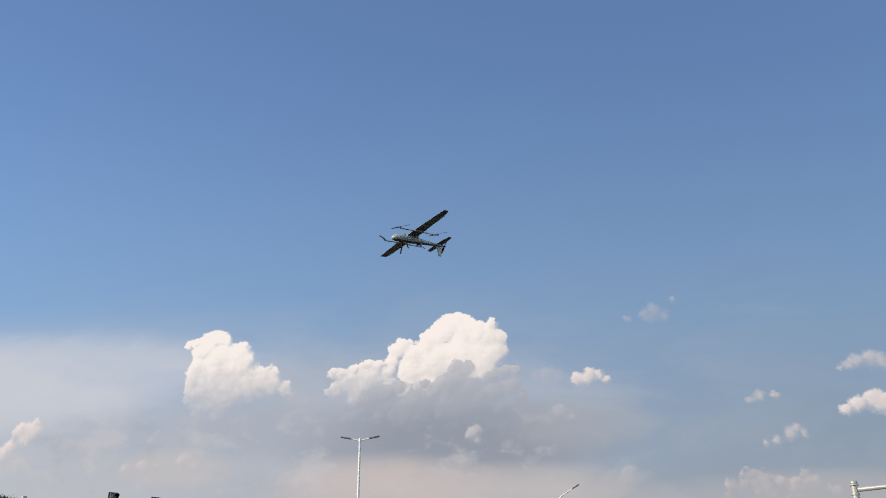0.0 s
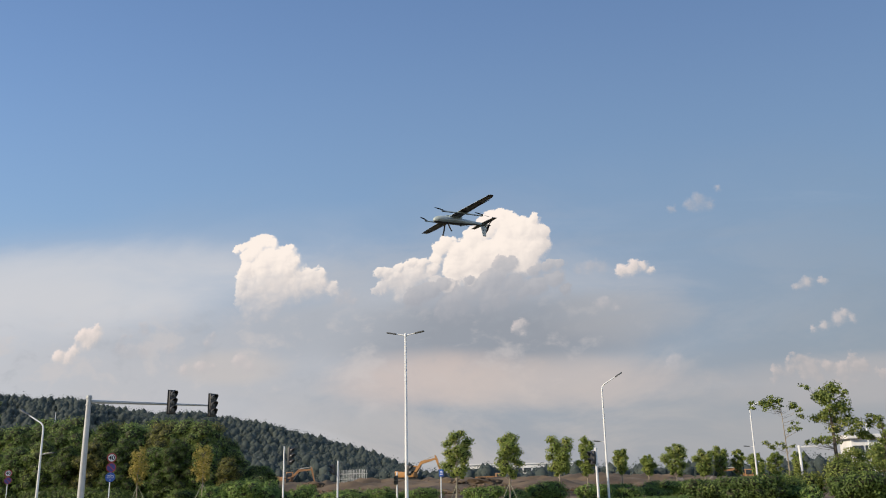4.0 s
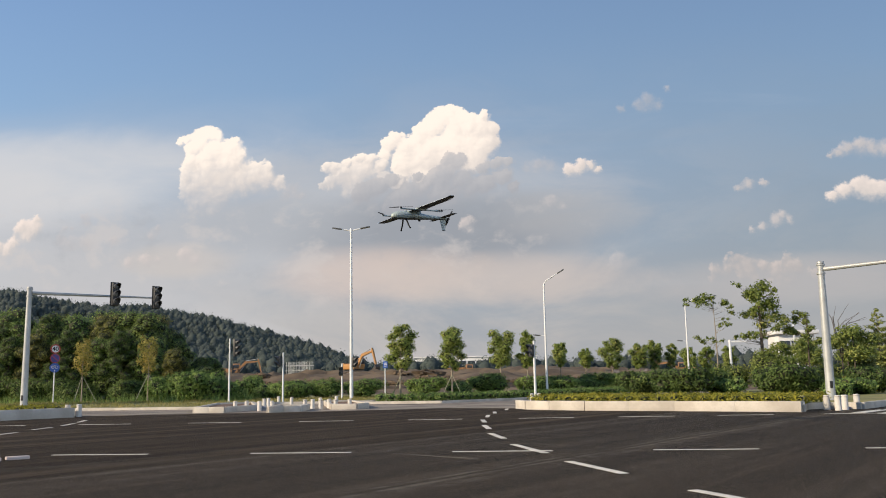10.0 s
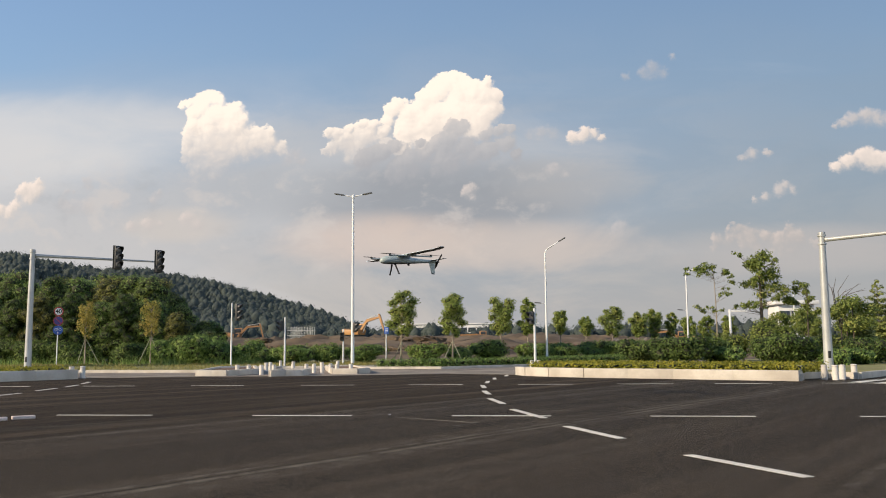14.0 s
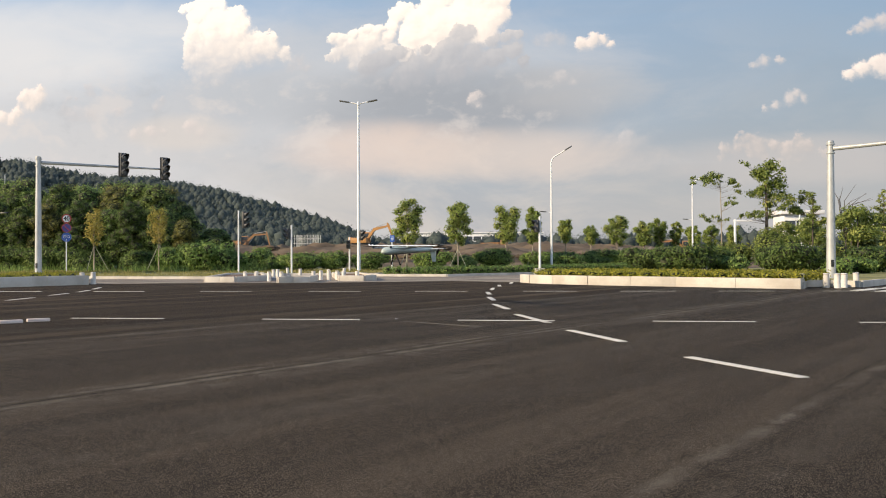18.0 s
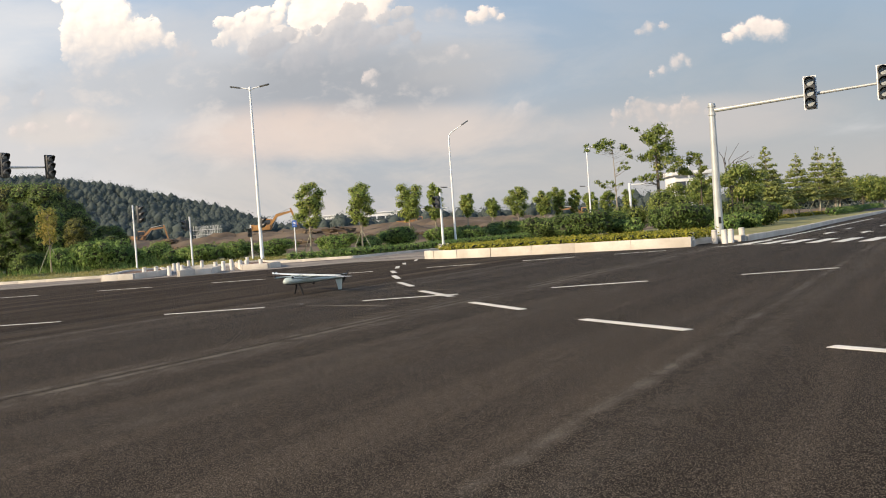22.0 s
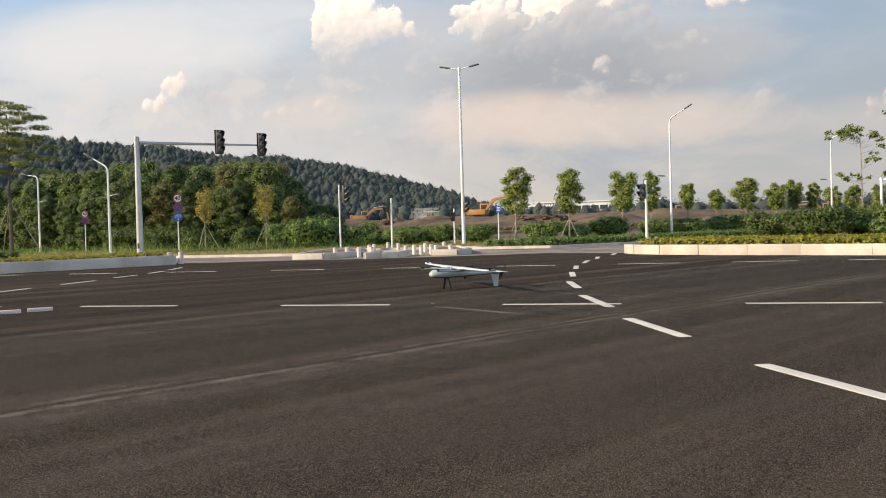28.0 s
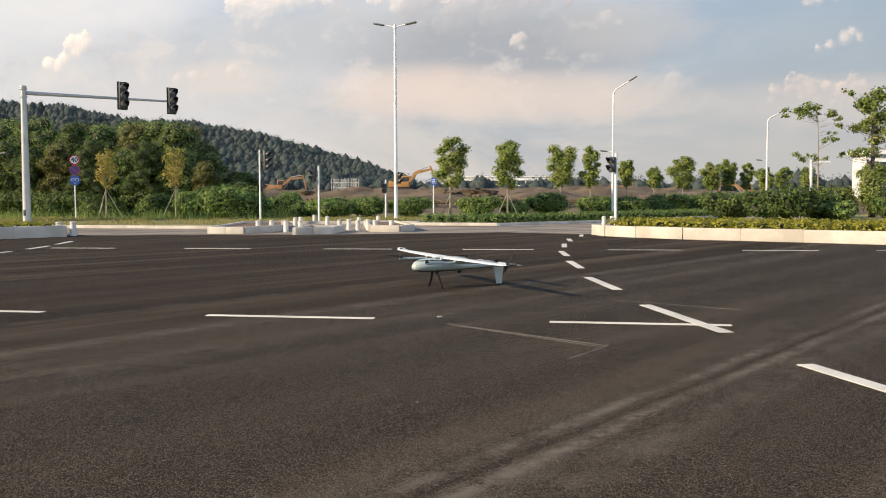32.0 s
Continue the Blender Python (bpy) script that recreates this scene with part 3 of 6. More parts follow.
LEAF_WOOD = foliage("leaf_wood", (0.064, 0.106, 0.034), (0.27, 0.37, 0.098), (0.40, 0.45, 0.14), 0.44)
LEAF_BROWN = foliage("leaf_bronze", (0.085, 0.095, 0.028), (0.25, 0.255, 0.070), (0.36, 0.30, 0.10), 0.38)
LEAF_BUSH = foliage("leaf_bush", (0.064, 0.120, 0.032), (0.245, 0.36, 0.098), (0.36, 0.45, 0.135), 0.44)
LEAF_DARK = foliage("leaf_dark_bush", (0.036, 0.066, 0.018), (0.150, 0.220, 0.060), (0.22, 0.285, 0.080), 0.42)
LEAF_HEDGE = foliage("leaf_golden_hedge", (0.19, 0.20, 0.028), (0.40, 0.37, 0.052), (0.52, 0.43, 0.062), 0.4)
LEAF_SPARSE = foliage("leaf_tall_tree", (0.075, 0.115, 0.028), (0.25, 0.30, 0.072), (0.36, 0.36, 0.11), 0.30)
LEAF_PINE = foliage("leaf_tiered_tree", (0.12, 0.15, 0.045), (0.31, 0.34, 0.105), (0.41, 0.40, 0.15), 0.30)
# bluer and paler than near leaves: distance haze is put into the colour
LEAF_HILL_HAZED = foliage("leaf_hill_hazed", (0.056, 0.080, 0.080), (0.104, 0.134, 0.115), (0.150, 0.178, 0.130), 0.36)


# near-black cores stand in for the shade deep inside the foliage
LEAF_SHADE = surface("crown_core_shade", (0.030, 0.036, 0.016), (0.045, 0.048, 0.022), 0.95, 0, 1.2, 9.0, 0.0, True, 0.0)
# far crown cores and hillside, with the same blue haze in their colour
WOOD_CORE_HAZED = surface("hazed_wood_crowns", (0.040, 0.055, 0.053), (0.056, 0.072, 0.063), 0.95, 0, 0.05, 0.9, 0.0, True, 0.0)


# ---- building blocks ----
class Geo:
    """Vertices and faces of one mesh, gathered piece by piece."""

    def __init__(self):
        self.v, self.f = [], []

    def faces(self, verts, faces):
        k = len(self.v)
        self.v += [tuple(p) for p in verts]
        self.f += [tuple(i + k for i in f) for f in faces]
        return self

    def tube(self, a, b, ra, rb=None, n=10, caps=True):
        return self.pipe([a, b], [ra, ra if rb is None else rb], n, caps)

    def pipe(self, path, radii, n=10, caps=True):
        """A round pipe along a path."""
        path = [Vector(p) for p in path]
        verts, faces = [], []
        side = None
        for i, p in enumerate(path):
            t = (path[min(i + 1, len(path) - 1)] - path[max(i - 1, 0)]).normalized()
            if side is None:
                side = t.orthogonal().normalized()
            side = (side - t * side.dot(t)).normalized()
            other = t.cross(side)
            for k in range(n):
                a = 2 * math.pi * k / n
                verts.append(p + (side * math.cos(a) + other * math.sin(a)) * radii[i])
        for i in range(len(path) - 1):
            for k in range(n):
                faces.append((i * n + k, i * n + (k + 1) % n, (i + 1) * n + (k + 1) % n, (i + 1) * n + k))
        if caps:
            faces.append(tuple(range(n))[::-1])
            faces.append(tuple((len(path) - 1) * n + k for k in range(n)))
        return self.faces(verts, faces)

    def box(self, c, s, edge=0.0, turn=0.0, tilt=0.0):
        """A box with worn (chamfered) edges."""
        bm = bmesh.new()
        bmesh.ops.create_cube(bm, size=1)
        for v in bm.verts:
            v.co = Vector((v.co.x * s[0], v.co.y * s[1], v.co.z * s[2]))
        if edge:
            bmesh.ops.bevel(bm, geom=bm.edges[:], offset=edge, segments=2, profile=0.6, affect="EDGES")
        m = Matrix.Translation(c) @ Euler((tilt, 0, turn)).to_matrix().to_4x4()
        bm.verts.index_update()
        self.faces([m @ v.co for v in bm.verts], [[v.index for v in f.verts] for f in bm.faces])
        bm.free()
        return self

    def slab(self, outline, z0, z1, edge=0.0):
        """A flat prism over an outline, with its upper edge rounded off."""
        n = len(outline)
        area = sum(outline[i][0] * outline[(i + 1) % n][1] - outline[(i + 1) % n][0] * outline[i][1] for i in range(n))
        pts = list(outline) if area > 0 else list(outline)[::-1]
        rings = [(0.0, z0), (0.0, z1)] if not edge else [(0.0, z0), (0.0, z1 - edge), (edge * 0.3, z1 - edge * 0.3), (edge, z1)]
        verts, faces = [], []
        for inset, z in rings:
            for i in range(n):
                a, b, c = Vector(pts[i - 1]), Vector(pts[i]), Vector(pts[(i + 1) % n])
                u, w = (b - a).normalized(), (c - b).normalized()
                m = Vector((-u.y - w.y, u.x + w.x))
                m = m / max(m.length_squared / 2, 0.3)
                verts.append((b.x + m.x * inset, b.y + m.y * inset, z))
        for r in range(len(rings) - 1):
            for i in range(n):
                faces.append((r * n + i, r * n + (i + 1) % n, (r + 1) * n + (i + 1) % n, (r + 1) * n + i))
        faces.append(tuple((len(rings) - 1) * n + i for i in range(n)))
        return self.faces(verts, faces)

    def loft(self, rings, closed=True):
        n = len(rings[0])
        verts = [p for r in rings for p in r]
        faces = []
        for i in range(len(rings) - 1):
            for k in range(n):
                faces.append((i * n + k, i * n + (k + 1) % n, (i + 1) * n + (k + 1) % n, (i + 1) * n + k))
        if closed:
            faces.append(tuple(range(n))[::-1])
            faces.append(tuple((len(rings) - 1) * n + k for k in range(n)))
        return self.faces(verts, faces)

    def ball(self, c, r, rough=0.0, level=2, seed=0.0):
        bm = bmesh.new()
        bmesh.ops.create_icosphere(bm, subdivisions=level, radius=1)
        r = (r, r, r) if isinstance(r, (int, float)) else r
        verts = []
        for v in bm.verts:
            k = 1 + rough * noise.noise(v.co * 1.7 + Vector((seed, seed * 0.7, 3)))
            verts.append((c[0] + v.co.x * r[0] * k, c[1] + v.co.y * r[1] * k, c[2] + v.co.z * r[2] * k))
        bm.verts.index_update()
        self.faces(verts, [[v.index for v in f.verts] for f in bm.faces])
        bm.free()
        return self


def mesh_of(name, geo, mat, smooth=True, crease=38):
    me = bpy.data.meshes.new(name)
    me.from_pydata(geo.v, [], geo.f)
    me.materials.append(mat)
    if smooth:
        me.shade_smooth()
        me.set_sharp_from_angle(angle=radians(crease))
    return me


def part(name, geo, mat, parent, label="", smooth=True):
    ob = new(name, mesh_of(name, geo, mat, smooth))
    ob.parent = parent
    if label:
        tagged(ob, label)
    return ob


def thing(name, label, category, m=None, group="", kind=""):
    ob = new(name)
    ob.empty_display_size = 0.2
    ob.matrix_basis = m or Matrix()
    return tagged(ob, label, category, group, kind)


def solid(name, geo, mat, label, category, kind="structure", smooth=True):
    ob = new(name, mesh_of(name, geo, mat, smooth))
    return tagged(ob, label, category, "", kind)


BALL = bmesh.new()
bmesh.ops.create_icosphere(BALL, subdivisions=2, radius=1)
BALL.verts.index_update()
BALL_V, BALL_F = np.array([tuple(v.co) for v in BALL.verts]), np.array([[v.index for v in f.verts] for f in BALL.faces], dtype=np.int32)
BALL.free()


def leaf_mesh(name, clumps, count, size, mat, seed, flat=0.5, hollow=0.35, inner=0.0):
    """Many small leaves, each a bent blade, scattered through ellipsoid clumps (x, y, z, rx, ry, rz), round opaque dark
    cores that imitate the shade inside.
    """
    rng = np.random.default_rng(seed)
    c = np.array(clumps, float)
    vol = (c[:, 3] * c[:, 4] * c[:, 5]) ** 0.7
    pick = rng.choice(len(c), count, p=vol / vol.sum())
    d = rng.normal(size=(count, 3))
    d /= np.linalg.norm(d, axis=1)[:, None]
    r = hollow + (1 - hollow) * rng.random(count) ** 0.5
    lump = 1 + 0.20 * np.sin(d[:, 0] * 5 + pick) * np.cos(d[:, 1] * 4 + pick * 2) + 0.10 * np.clip(rng.normal(size=count), -2, 1.2)
    pos = c[pick, :3] + d * c[pick, 3:6] * (r * lump)[:, None]
    normal = d * 1.1 + rng.normal(size=(count, 3)) * 0.50 + np.array([0, 0, flat])
    normal /= np.linalg.norm(normal, axis=1)[:, None]
    a = np.cross(normal, rng.normal(size=(count, 3)))
    a /= np.linalg.norm(a, axis=1)[:, None] + 1e-9
    b = np.cross(normal, a)
    s = size * (0.6 + 0.8 * rng.random(count))[:, None]
    tip, tail = pos + a * s, pos - a * s
    left, right = pos + b * s * 0.5 - normal * s * 0.22, pos - b * s * 0.5 - normal * s * 0.22
    verts = np.stack([tail, left, tip, right], 1).reshape(-1, 3)
    quads = np.arange(count * 4, dtype=np.int32).reshape(-1, 4)
    tris = np.concatenate([quads[:, [0, 1, 2]], quads[:, [0, 2, 3]]], 1).reshape(-1, 3)
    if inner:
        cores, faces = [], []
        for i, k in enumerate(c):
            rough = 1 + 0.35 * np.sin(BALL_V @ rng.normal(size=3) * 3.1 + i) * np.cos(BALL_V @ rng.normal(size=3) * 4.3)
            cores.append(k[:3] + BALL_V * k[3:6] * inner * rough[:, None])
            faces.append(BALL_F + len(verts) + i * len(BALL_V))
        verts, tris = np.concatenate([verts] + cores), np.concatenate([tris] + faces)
    me = bpy.data.meshes.new(name)
    me.vertices.add(len(verts))
    me.vertices.foreach_set("co", verts.astype(np.float32).reshape(-1))
    me.loops.add(len(tris) * 3)
    me.loops.foreach_set("vertex_index", tris.astype(np.int32).reshape(-1))
    me.polygons.add(len(tris))
    me.polygons.foreach_set("loop_start", np.arange(0, len(tris) * 3, 3, dtype=np.int32))
    me.polygons.foreach_set("loop_total", np.full(len(tris), 3, dtype=np.int32))
    me.materials.append(mat)
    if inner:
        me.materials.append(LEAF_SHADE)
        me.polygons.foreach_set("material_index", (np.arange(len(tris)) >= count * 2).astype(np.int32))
    me.update(calc_edges=True)
    return me


def crown(parent, clumps, count, size, mat, seed, flat=0.5, hollow=0.35, name="crown", inner=0.0):
    ob = new(name, leaf_mesh(name, clumps, count, size, mat, seed, flat, hollow, inner))
    ob.parent = parent
    return ob


# ---- ground, road and kerbs ----
AHEAD, ACROSS = Vector((0.53, 0.848)), Vector((0.848, -0.53))


def ground_sheet():
    g = Geo()
    xs = [-4200, -1500, -400, -150, 0, 150, 400, 1500, 4200]
    ys = [-4200, -1500, -400, -100, 0, 100, 400, 1500, 4200]
    g.faces([(x, y, -0.06) for y in ys for x in xs], [(j * 9 + i, j * 9 + i + 1, (j + 1) * 9 + i + 1, (j + 1) * 9 + i) for j in range(8) for i in range(8)])
    solid("ground", g, LAND, "dry grass and bare earth reaching to the horizon", "ground")
    r = Geo()
    xs, ys = list(range(-160, 161, 20)), list(range(-80, 161, 20))
    n = len(xs)
    r.faces([(x, y, 0) for y in ys for x in xs], [(j * n + i, j * n + i + 1, (j + 1) * n + i + 1, (j + 1) * n + i) for j in range(len(ys) - 1) for i in range(n - 1)])
    return solid("road", r, ASPHALT, "dark asphalt road junction with dusty worn streaks", "road")


road = ground_sheet()

PALE_EDGE = [(-19, 38), (-13.1, 39.0), (-9, 39.6), (-2.6, 42.3), (0.9, 40.6), (52, 126), (44, 130), (6.4, 66), (0.5, 56), (-3.9, 51), (-8.4, 51.5), (-8.6, 55), (-16, 54), (-16.5, 45.6), (-24.3, 46.3), (-70, 43), (-70, 36)]
solid("side_road", Geo().slab(PALE_EDGE, -0.02, 0.006), SIDE_ROAD, "pale dusty concrete side road beyond the junction", "road")

VERGE_EDGE = [(-220, 33), (-70, 43), (-24.3, 46.3), (-16.5, 45.6), (-16, 54), (-8.6, 55), (-8.4, 51.5), (-3.9, 51), (0.5, 56), (6.4, 66), (44, 130), (60, 158), (-220, 158)]
verge = solid("verge", Geo().slab(VERGE_EDGE, -0.05, 0.10), GRASS, "rough yellow-green grass verge behind the kerb", "grass verge")
ISLAND_FRONT = [(0.85, 40.3), (1.3, 39.0), (2.3, 37.9), (3.7, 36.7), (7.0, 34.9), (11.0, 32.5)]
ISLAND_SIDE = [(13.65, 34.4), (18.2, 41.2), (26.9, 56.4), (55.3, 103.5), (85, 152)]
island = solid("island", Geo().slab(ISLAND_FRONT + [(11.7, 34.6), (12.6, 35.3)] + ISLAND_SIDE + [(66, 152)], -0.05, 0.20), GRASS, "planted traffic island with a grass top", "traffic island")
LEFT_SIDE = [(-18.45, 36.7), (-22.2, 30.3), (-30, 17.2), (-42, -3)]
planter = solid("planter", Geo().slab(LEFT_SIDE + [(-48, -1), (-24.6, 37.3), (-20.5, 38.6)], -0.05, 0.26), GRASS, "long planted strip along the side of the road", "planter")


def kerb_run(owner, line, height, depth, length, mat=STONE, foot=-0.04):
    """Kerb stones end to end along a line, each a stone of its own under its owner."""
    cache = {}
    for a, b in zip(line, line[1:]):
        a, b = Vector(a), Vector(b)
        count = max(1, round((b - a).length / length))
        one = (b - a).length / count
        key = round(one, 2)
        if key not in cache:
            g = Geo().box((0, 0, (height + foot) / 2), (one - 0.004, depth, height - foot), 0.010)
            cache[key] = mesh_of("kerb_stone", g, mat)
        turn = math.atan2((b - a).y, (b - a).x)
        for i in range(count):
            p = a + (b - a) * ((i + 0.5) / count)
            ob = new("kerb_stone", cache[key])
            ob.parent = owner
            wob = random.uniform(-0.006, 0.006)
            ob.matrix_basis = pose(p.x, p.y, wob, 0, 0, math.degrees(turn) + wob * 40)


def dash(a, b, width, name="lane_dash", lift=0.0, mat=None):
    """A painted dash on the road, 4 mm thick."""
    a, b = Vector(a), Vector(b)
    g = Geo().box((0, 0, 0.003), ((b - a).length, width, 0.005), 0.001)
    ob = new(name, mesh_of(name, g, mat or PAINT, False))
    ob.parent = road
    m = (a + b) / 2
    ob.matrix_basis = pose(m.x, m.y, lift, 0, 0, math.degrees(math.atan2((b - a).y, (b - a).x)))
    return ob


for x in (-15.3, -11.45, -7.67, -3.67, 0.2, 3.88, 7.57, 11.3, 15.0):
    dash((x, 16.69), (x + (1.95 if x < 0 else 1.86), 16.69), 0.11)
for x in (-21.8, -18.0, -14.2, -10.3, -6.4, -2.65, 1.1, 4.45, 7.7, 11.2):
    dash((x, 30.0 + 0.045 * (x + 5)), (x + 1.85, 30.0 + 0.045 * (x + 6.85)), 0.12)
TURN = [(7.9, 3.9), (6.5, 5.5), (5.25, 7.42), (4.466, 9.13), (3.60, 10.85), (2.984, 12.68), (2.278, 14.54), (1.93, 16.15), (1.29, 18.32), (1.02, 20.12), (0.60, 22.09), (0.47, 24.01), (0.20, 25.97), (0.12, 27.65), (-0.08, 29.5), (-0.04, 31.3), (-0.10, 33.2), (0.06, 34.8), (-0.05, 36.6), (0.35, 38.4), (0.35, 40.0)]
for a, b in zip(TURN[1::2], TURN[2::2]):
    dash(a, b, 0.145, "turn_dash", 0.004)
for a, b in (((-13.0, 18.0), (-13.05, 19.4)), ((-13.1, 20.5), (-13.22, 21.8)), ((-13.48, 23.4), (-13.66, 25.0)), ((-14.05, 26.5), (-14.25, 27.9)), ((-14.5, 29.0), (-14.95, 30.6)), ((-15.3, 31.5), (-16.0, 33.4))):
    dash(a, b, 0.15, "turn_dash")
SCUFF = surface("dust_scuff", (0.170, 0.148, 0.115), (0.085, 0.074, 0.060), 0.9, 0, 3, 16, 0.2)
for a, b in (((-0.86, 16.4), (0.78, 15.23)), ((-0.80, 16.33), (0.74, 15.15)), ((0.78, 15.23), (0.44, 14.54)), ((0.89, 18.88), (2.37, 18.02))):
    dash(a, b, 0.022, "scuff_mark", -0.003, SCUFF)
for i in range(10):
    a = Vector((12.43 + 0.5 * i, 31.25 - 0.82 * i))
    dash(a, a + Vector((1.75, 2.35)), 0.42, "crossing_bar")
dash((13.75, 33.0), (31.5, 61.0), 0.15, "edge_line")
for a, b in (((22.9, 42.4), (24.8, 45.2)), ((27.3, 49.6), (29.2, 52.4)), ((32.0, 57.0), (34.0, 60.0)), ((20.6, 41.0), (21.5, 42.4)), ((26.0, 39.5), (28, 42.5)), ((30.3, 46.3), (32.4, 49.6))):
    dash(a, b, 0.16)
for x, y in ((17.55, 36.3), (18.2, 34.4), (19.25, 33.7)):
    g = Geo().faces([(-1.1, -0.08, 0), (0.35, -0.08, 0), (0.35, -0.26, 0), (1.2, 0, 0), (0.35, 0.26, 0), (0.35, 0.08, 0), (-1.1, 0.08, 0)] + [(-1.1, -0.08, 0.005), (0.35, -0.08, 0.005), (0.35, -0.26, 0.005), (1.2, 0, 0.005), (0.35, 0.26, 0.005), (0.35, 0.08, 0.005), (-1.1, 0.08, 0.005)], [(7, 8, 11 + 1, 13), (9, 10, 11)] + [(i, (i + 1) % 7, (i + 1) % 7 + 7, i + 7) for i in range(7)])
    ob = new("lane_arrow", mesh_of("lane_arrow", g, PAINT, False))
    ob.parent = road
    ob.matrix_basis = pose(x + 0.6, y + 0.9, 0.001, 0, 0, 58)


# ---- distance: hill, far woods, clouds ----
def wood_stuff(name, label, spots, per, blade, mat, seed, kind="stuff"):
    """A far wood: one mesh of leafy crowns at spots (x, y, z, radius, height)."""
    rng = np.random.default_rng(seed)
    clumps, cores = [], Geo()
    for x, y, z, r, h in spots:
        clumps.append((x, y, z + h * 0.62, r, r, h * 0.42))
        lower = (x + rng.normal() * r * 0.4, y + rng.normal() * r * 0.4, z + h * 0.36, r * 0.9, r * 0.9, h * 0.34)
        clumps.append(lower)
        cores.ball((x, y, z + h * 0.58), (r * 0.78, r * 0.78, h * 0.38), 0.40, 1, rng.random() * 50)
    ob = new(name, leaf_mesh(name, clumps, per * len(spots), blade, mat, seed, 0.3, 0.92))
    tagged(ob, label, "woodland", "", kind)
    new("crowns", mesh_of("crowns", cores, WOOD_CORE_HAZED, True, 180)).parent = ob
    return ob


def hill_height(az, r):
    """Height of the wooded hill by bearing (degrees) and distance."""
    ridge = np.interp(az, [-75, -60, -50, -39.8, -36, -32, -29, -25, -21, -17.6, -14, -11.5, -9.5, -6], [6.6, 6.4, 6.3, 6.0, 5.6, 5.5, 4.85, 4.75, 4.2, 3.3, 2.3, 1.3, 0.4, 0.0])
    peak = 620 * math.tan(radians(max(float(ridge) - 0.45, 0)))
    k = min(max((r - 250) / 370, 0), 1)
    return peak * (k * k * (3 - 2 * k)) * (1 if r < 640 else max(0, 1 - (r - 640) / 200))


def hill():
    g = Geo()
    az, rs = [i * 1.5 - 78 for i in range(50)], [240 + 30 * j for j in range(21)]
    verts = []
    for a in az:
        for r in rs:
            h = hill_height(a, r)
            verts.append((r * math.sin(radians(a)), r * math.cos(radians(a)), h + min(h, 4) * noise.noise((a * 0.3, r * 0.02, 1)) - 0.1))
    n = len(rs)
    g.faces(verts, [(i * n + j, i * n + j + 1, (i + 1) * n + j + 1, (i + 1) * n + j) for i in range(len(az) - 1) for j in range(n - 1)])
    solid("hill", g, WOOD_CORE_HAZED, "dark green wooded hill behind the building site", "hill")
    rng = np.random.default_rng(5)
    spots = []
    while len(spots) < 8200:
        a, r = rng.uniform(-47, -8), rng.uniform(290, 640)
        h = hill_height(a, r)
        if h < 1.5:
            continue
        s = rng.uniform(0.55, 1.25) * (1.25 if rng.random() > 0.85 else 1.0)
        spots.append((r * math.sin(radians(a)), r * math.cos(radians(a)), h - 1.5, 2.0 * s, 6.6 * s))
    wood_stuff("hill_wood", "dense dark green forest covering the hill", spots, 44, 0.36, LEAF_HILL_HAZED, 6)
    spots = []
    for i in range(800):
        a = rng.uniform(-16, 40)
        r = rng.uniform(300, 400)
        s = rng.uniform(0.75, 1.2)
        spots.append((r * math.sin(radians(a)), r * math.cos(radians(a)), -0.5, 2.9 * s, (8.6 + 2.0 * noise.noise((a * 0.35, 2, 5))) * s))
    wood_stuff("far_wood", "low dark green line of distant trees", spots, 100, 0.36, LEAF_HILL_HAZED, 7)


hill()


# ---- plants ----
def stakes_for(owner, reach, height, mat=STAKE):
    for k in range(3):
        a = 2 * math.pi * k / 3 + 0.5
        part("stake", Geo().tube((reach * math.cos(a), reach * math.sin(a), 0), (0.05 * math.cos(a), 0.05 * math.sin(a), height), 0.028, 0.022, 6), mat, owner, "bamboo stake" if k == 0 else "")


def tree(label, height, girth, clumps, count, leaf, leaf_mat, bark, seed, group="", stakes=0.0, flat=0.5, hollow=0.35, lean=(0, 0), name="tree", limbs=True, inner=0.0):
    """A tree: a tapered, slightly crooked trunk, a limb to each clump of the crown, and a crown of single leaves."""
    rng = random.Random(seed)
    t = thing(name, label, "tree", group=group)
    top = max(c[2] for c in clumps)
    path = []
    for i in range(7):
        k = i / 6
        path.append((lean[0] * k * k + rng.uniform(-0.04, 0.04) * height * 0.25 * k, lean[1] * k * k + rng.uniform(-0.04, 0.04) * height * 0.25 * k, top * 0.92 * k - 0.05 * (1 - k)))
    g = Geo().pipe(path, [girth * (1.25 if i == 0 else 1 - 0.125 * i) for i in range(7)], 8)
    if limbs:
        for c in clumps:
            k = min(max((c[2] - max(c[5], 0.4) * 1.2) / (top * 0.92), 0.12), 0.92)
            i = min(int(k * 6), 5)
            a = Vector(path[i]).lerp(Vector(path[i + 1]), k * 6 - i)
            b = Vector(c[:3])
            mid = a.lerp(b, 0.55) + Vector((0, 0, -0.06 * (b - a).length))
            thin = min(1.0, 14 / len(clumps))
            g.pipe([a, mid, b], [girth * 0.42 * thin, girth * 0.28 * thin, girth * 0.12 * thin], 5, False)
    part("trunk", g, bark, t)
    crown(t, clumps, count, leaf, leaf_mat, seed, flat, hollow, inner=inner)
    if stakes:
        stakes_for(t, stakes * 0.55, stakes)
    return t


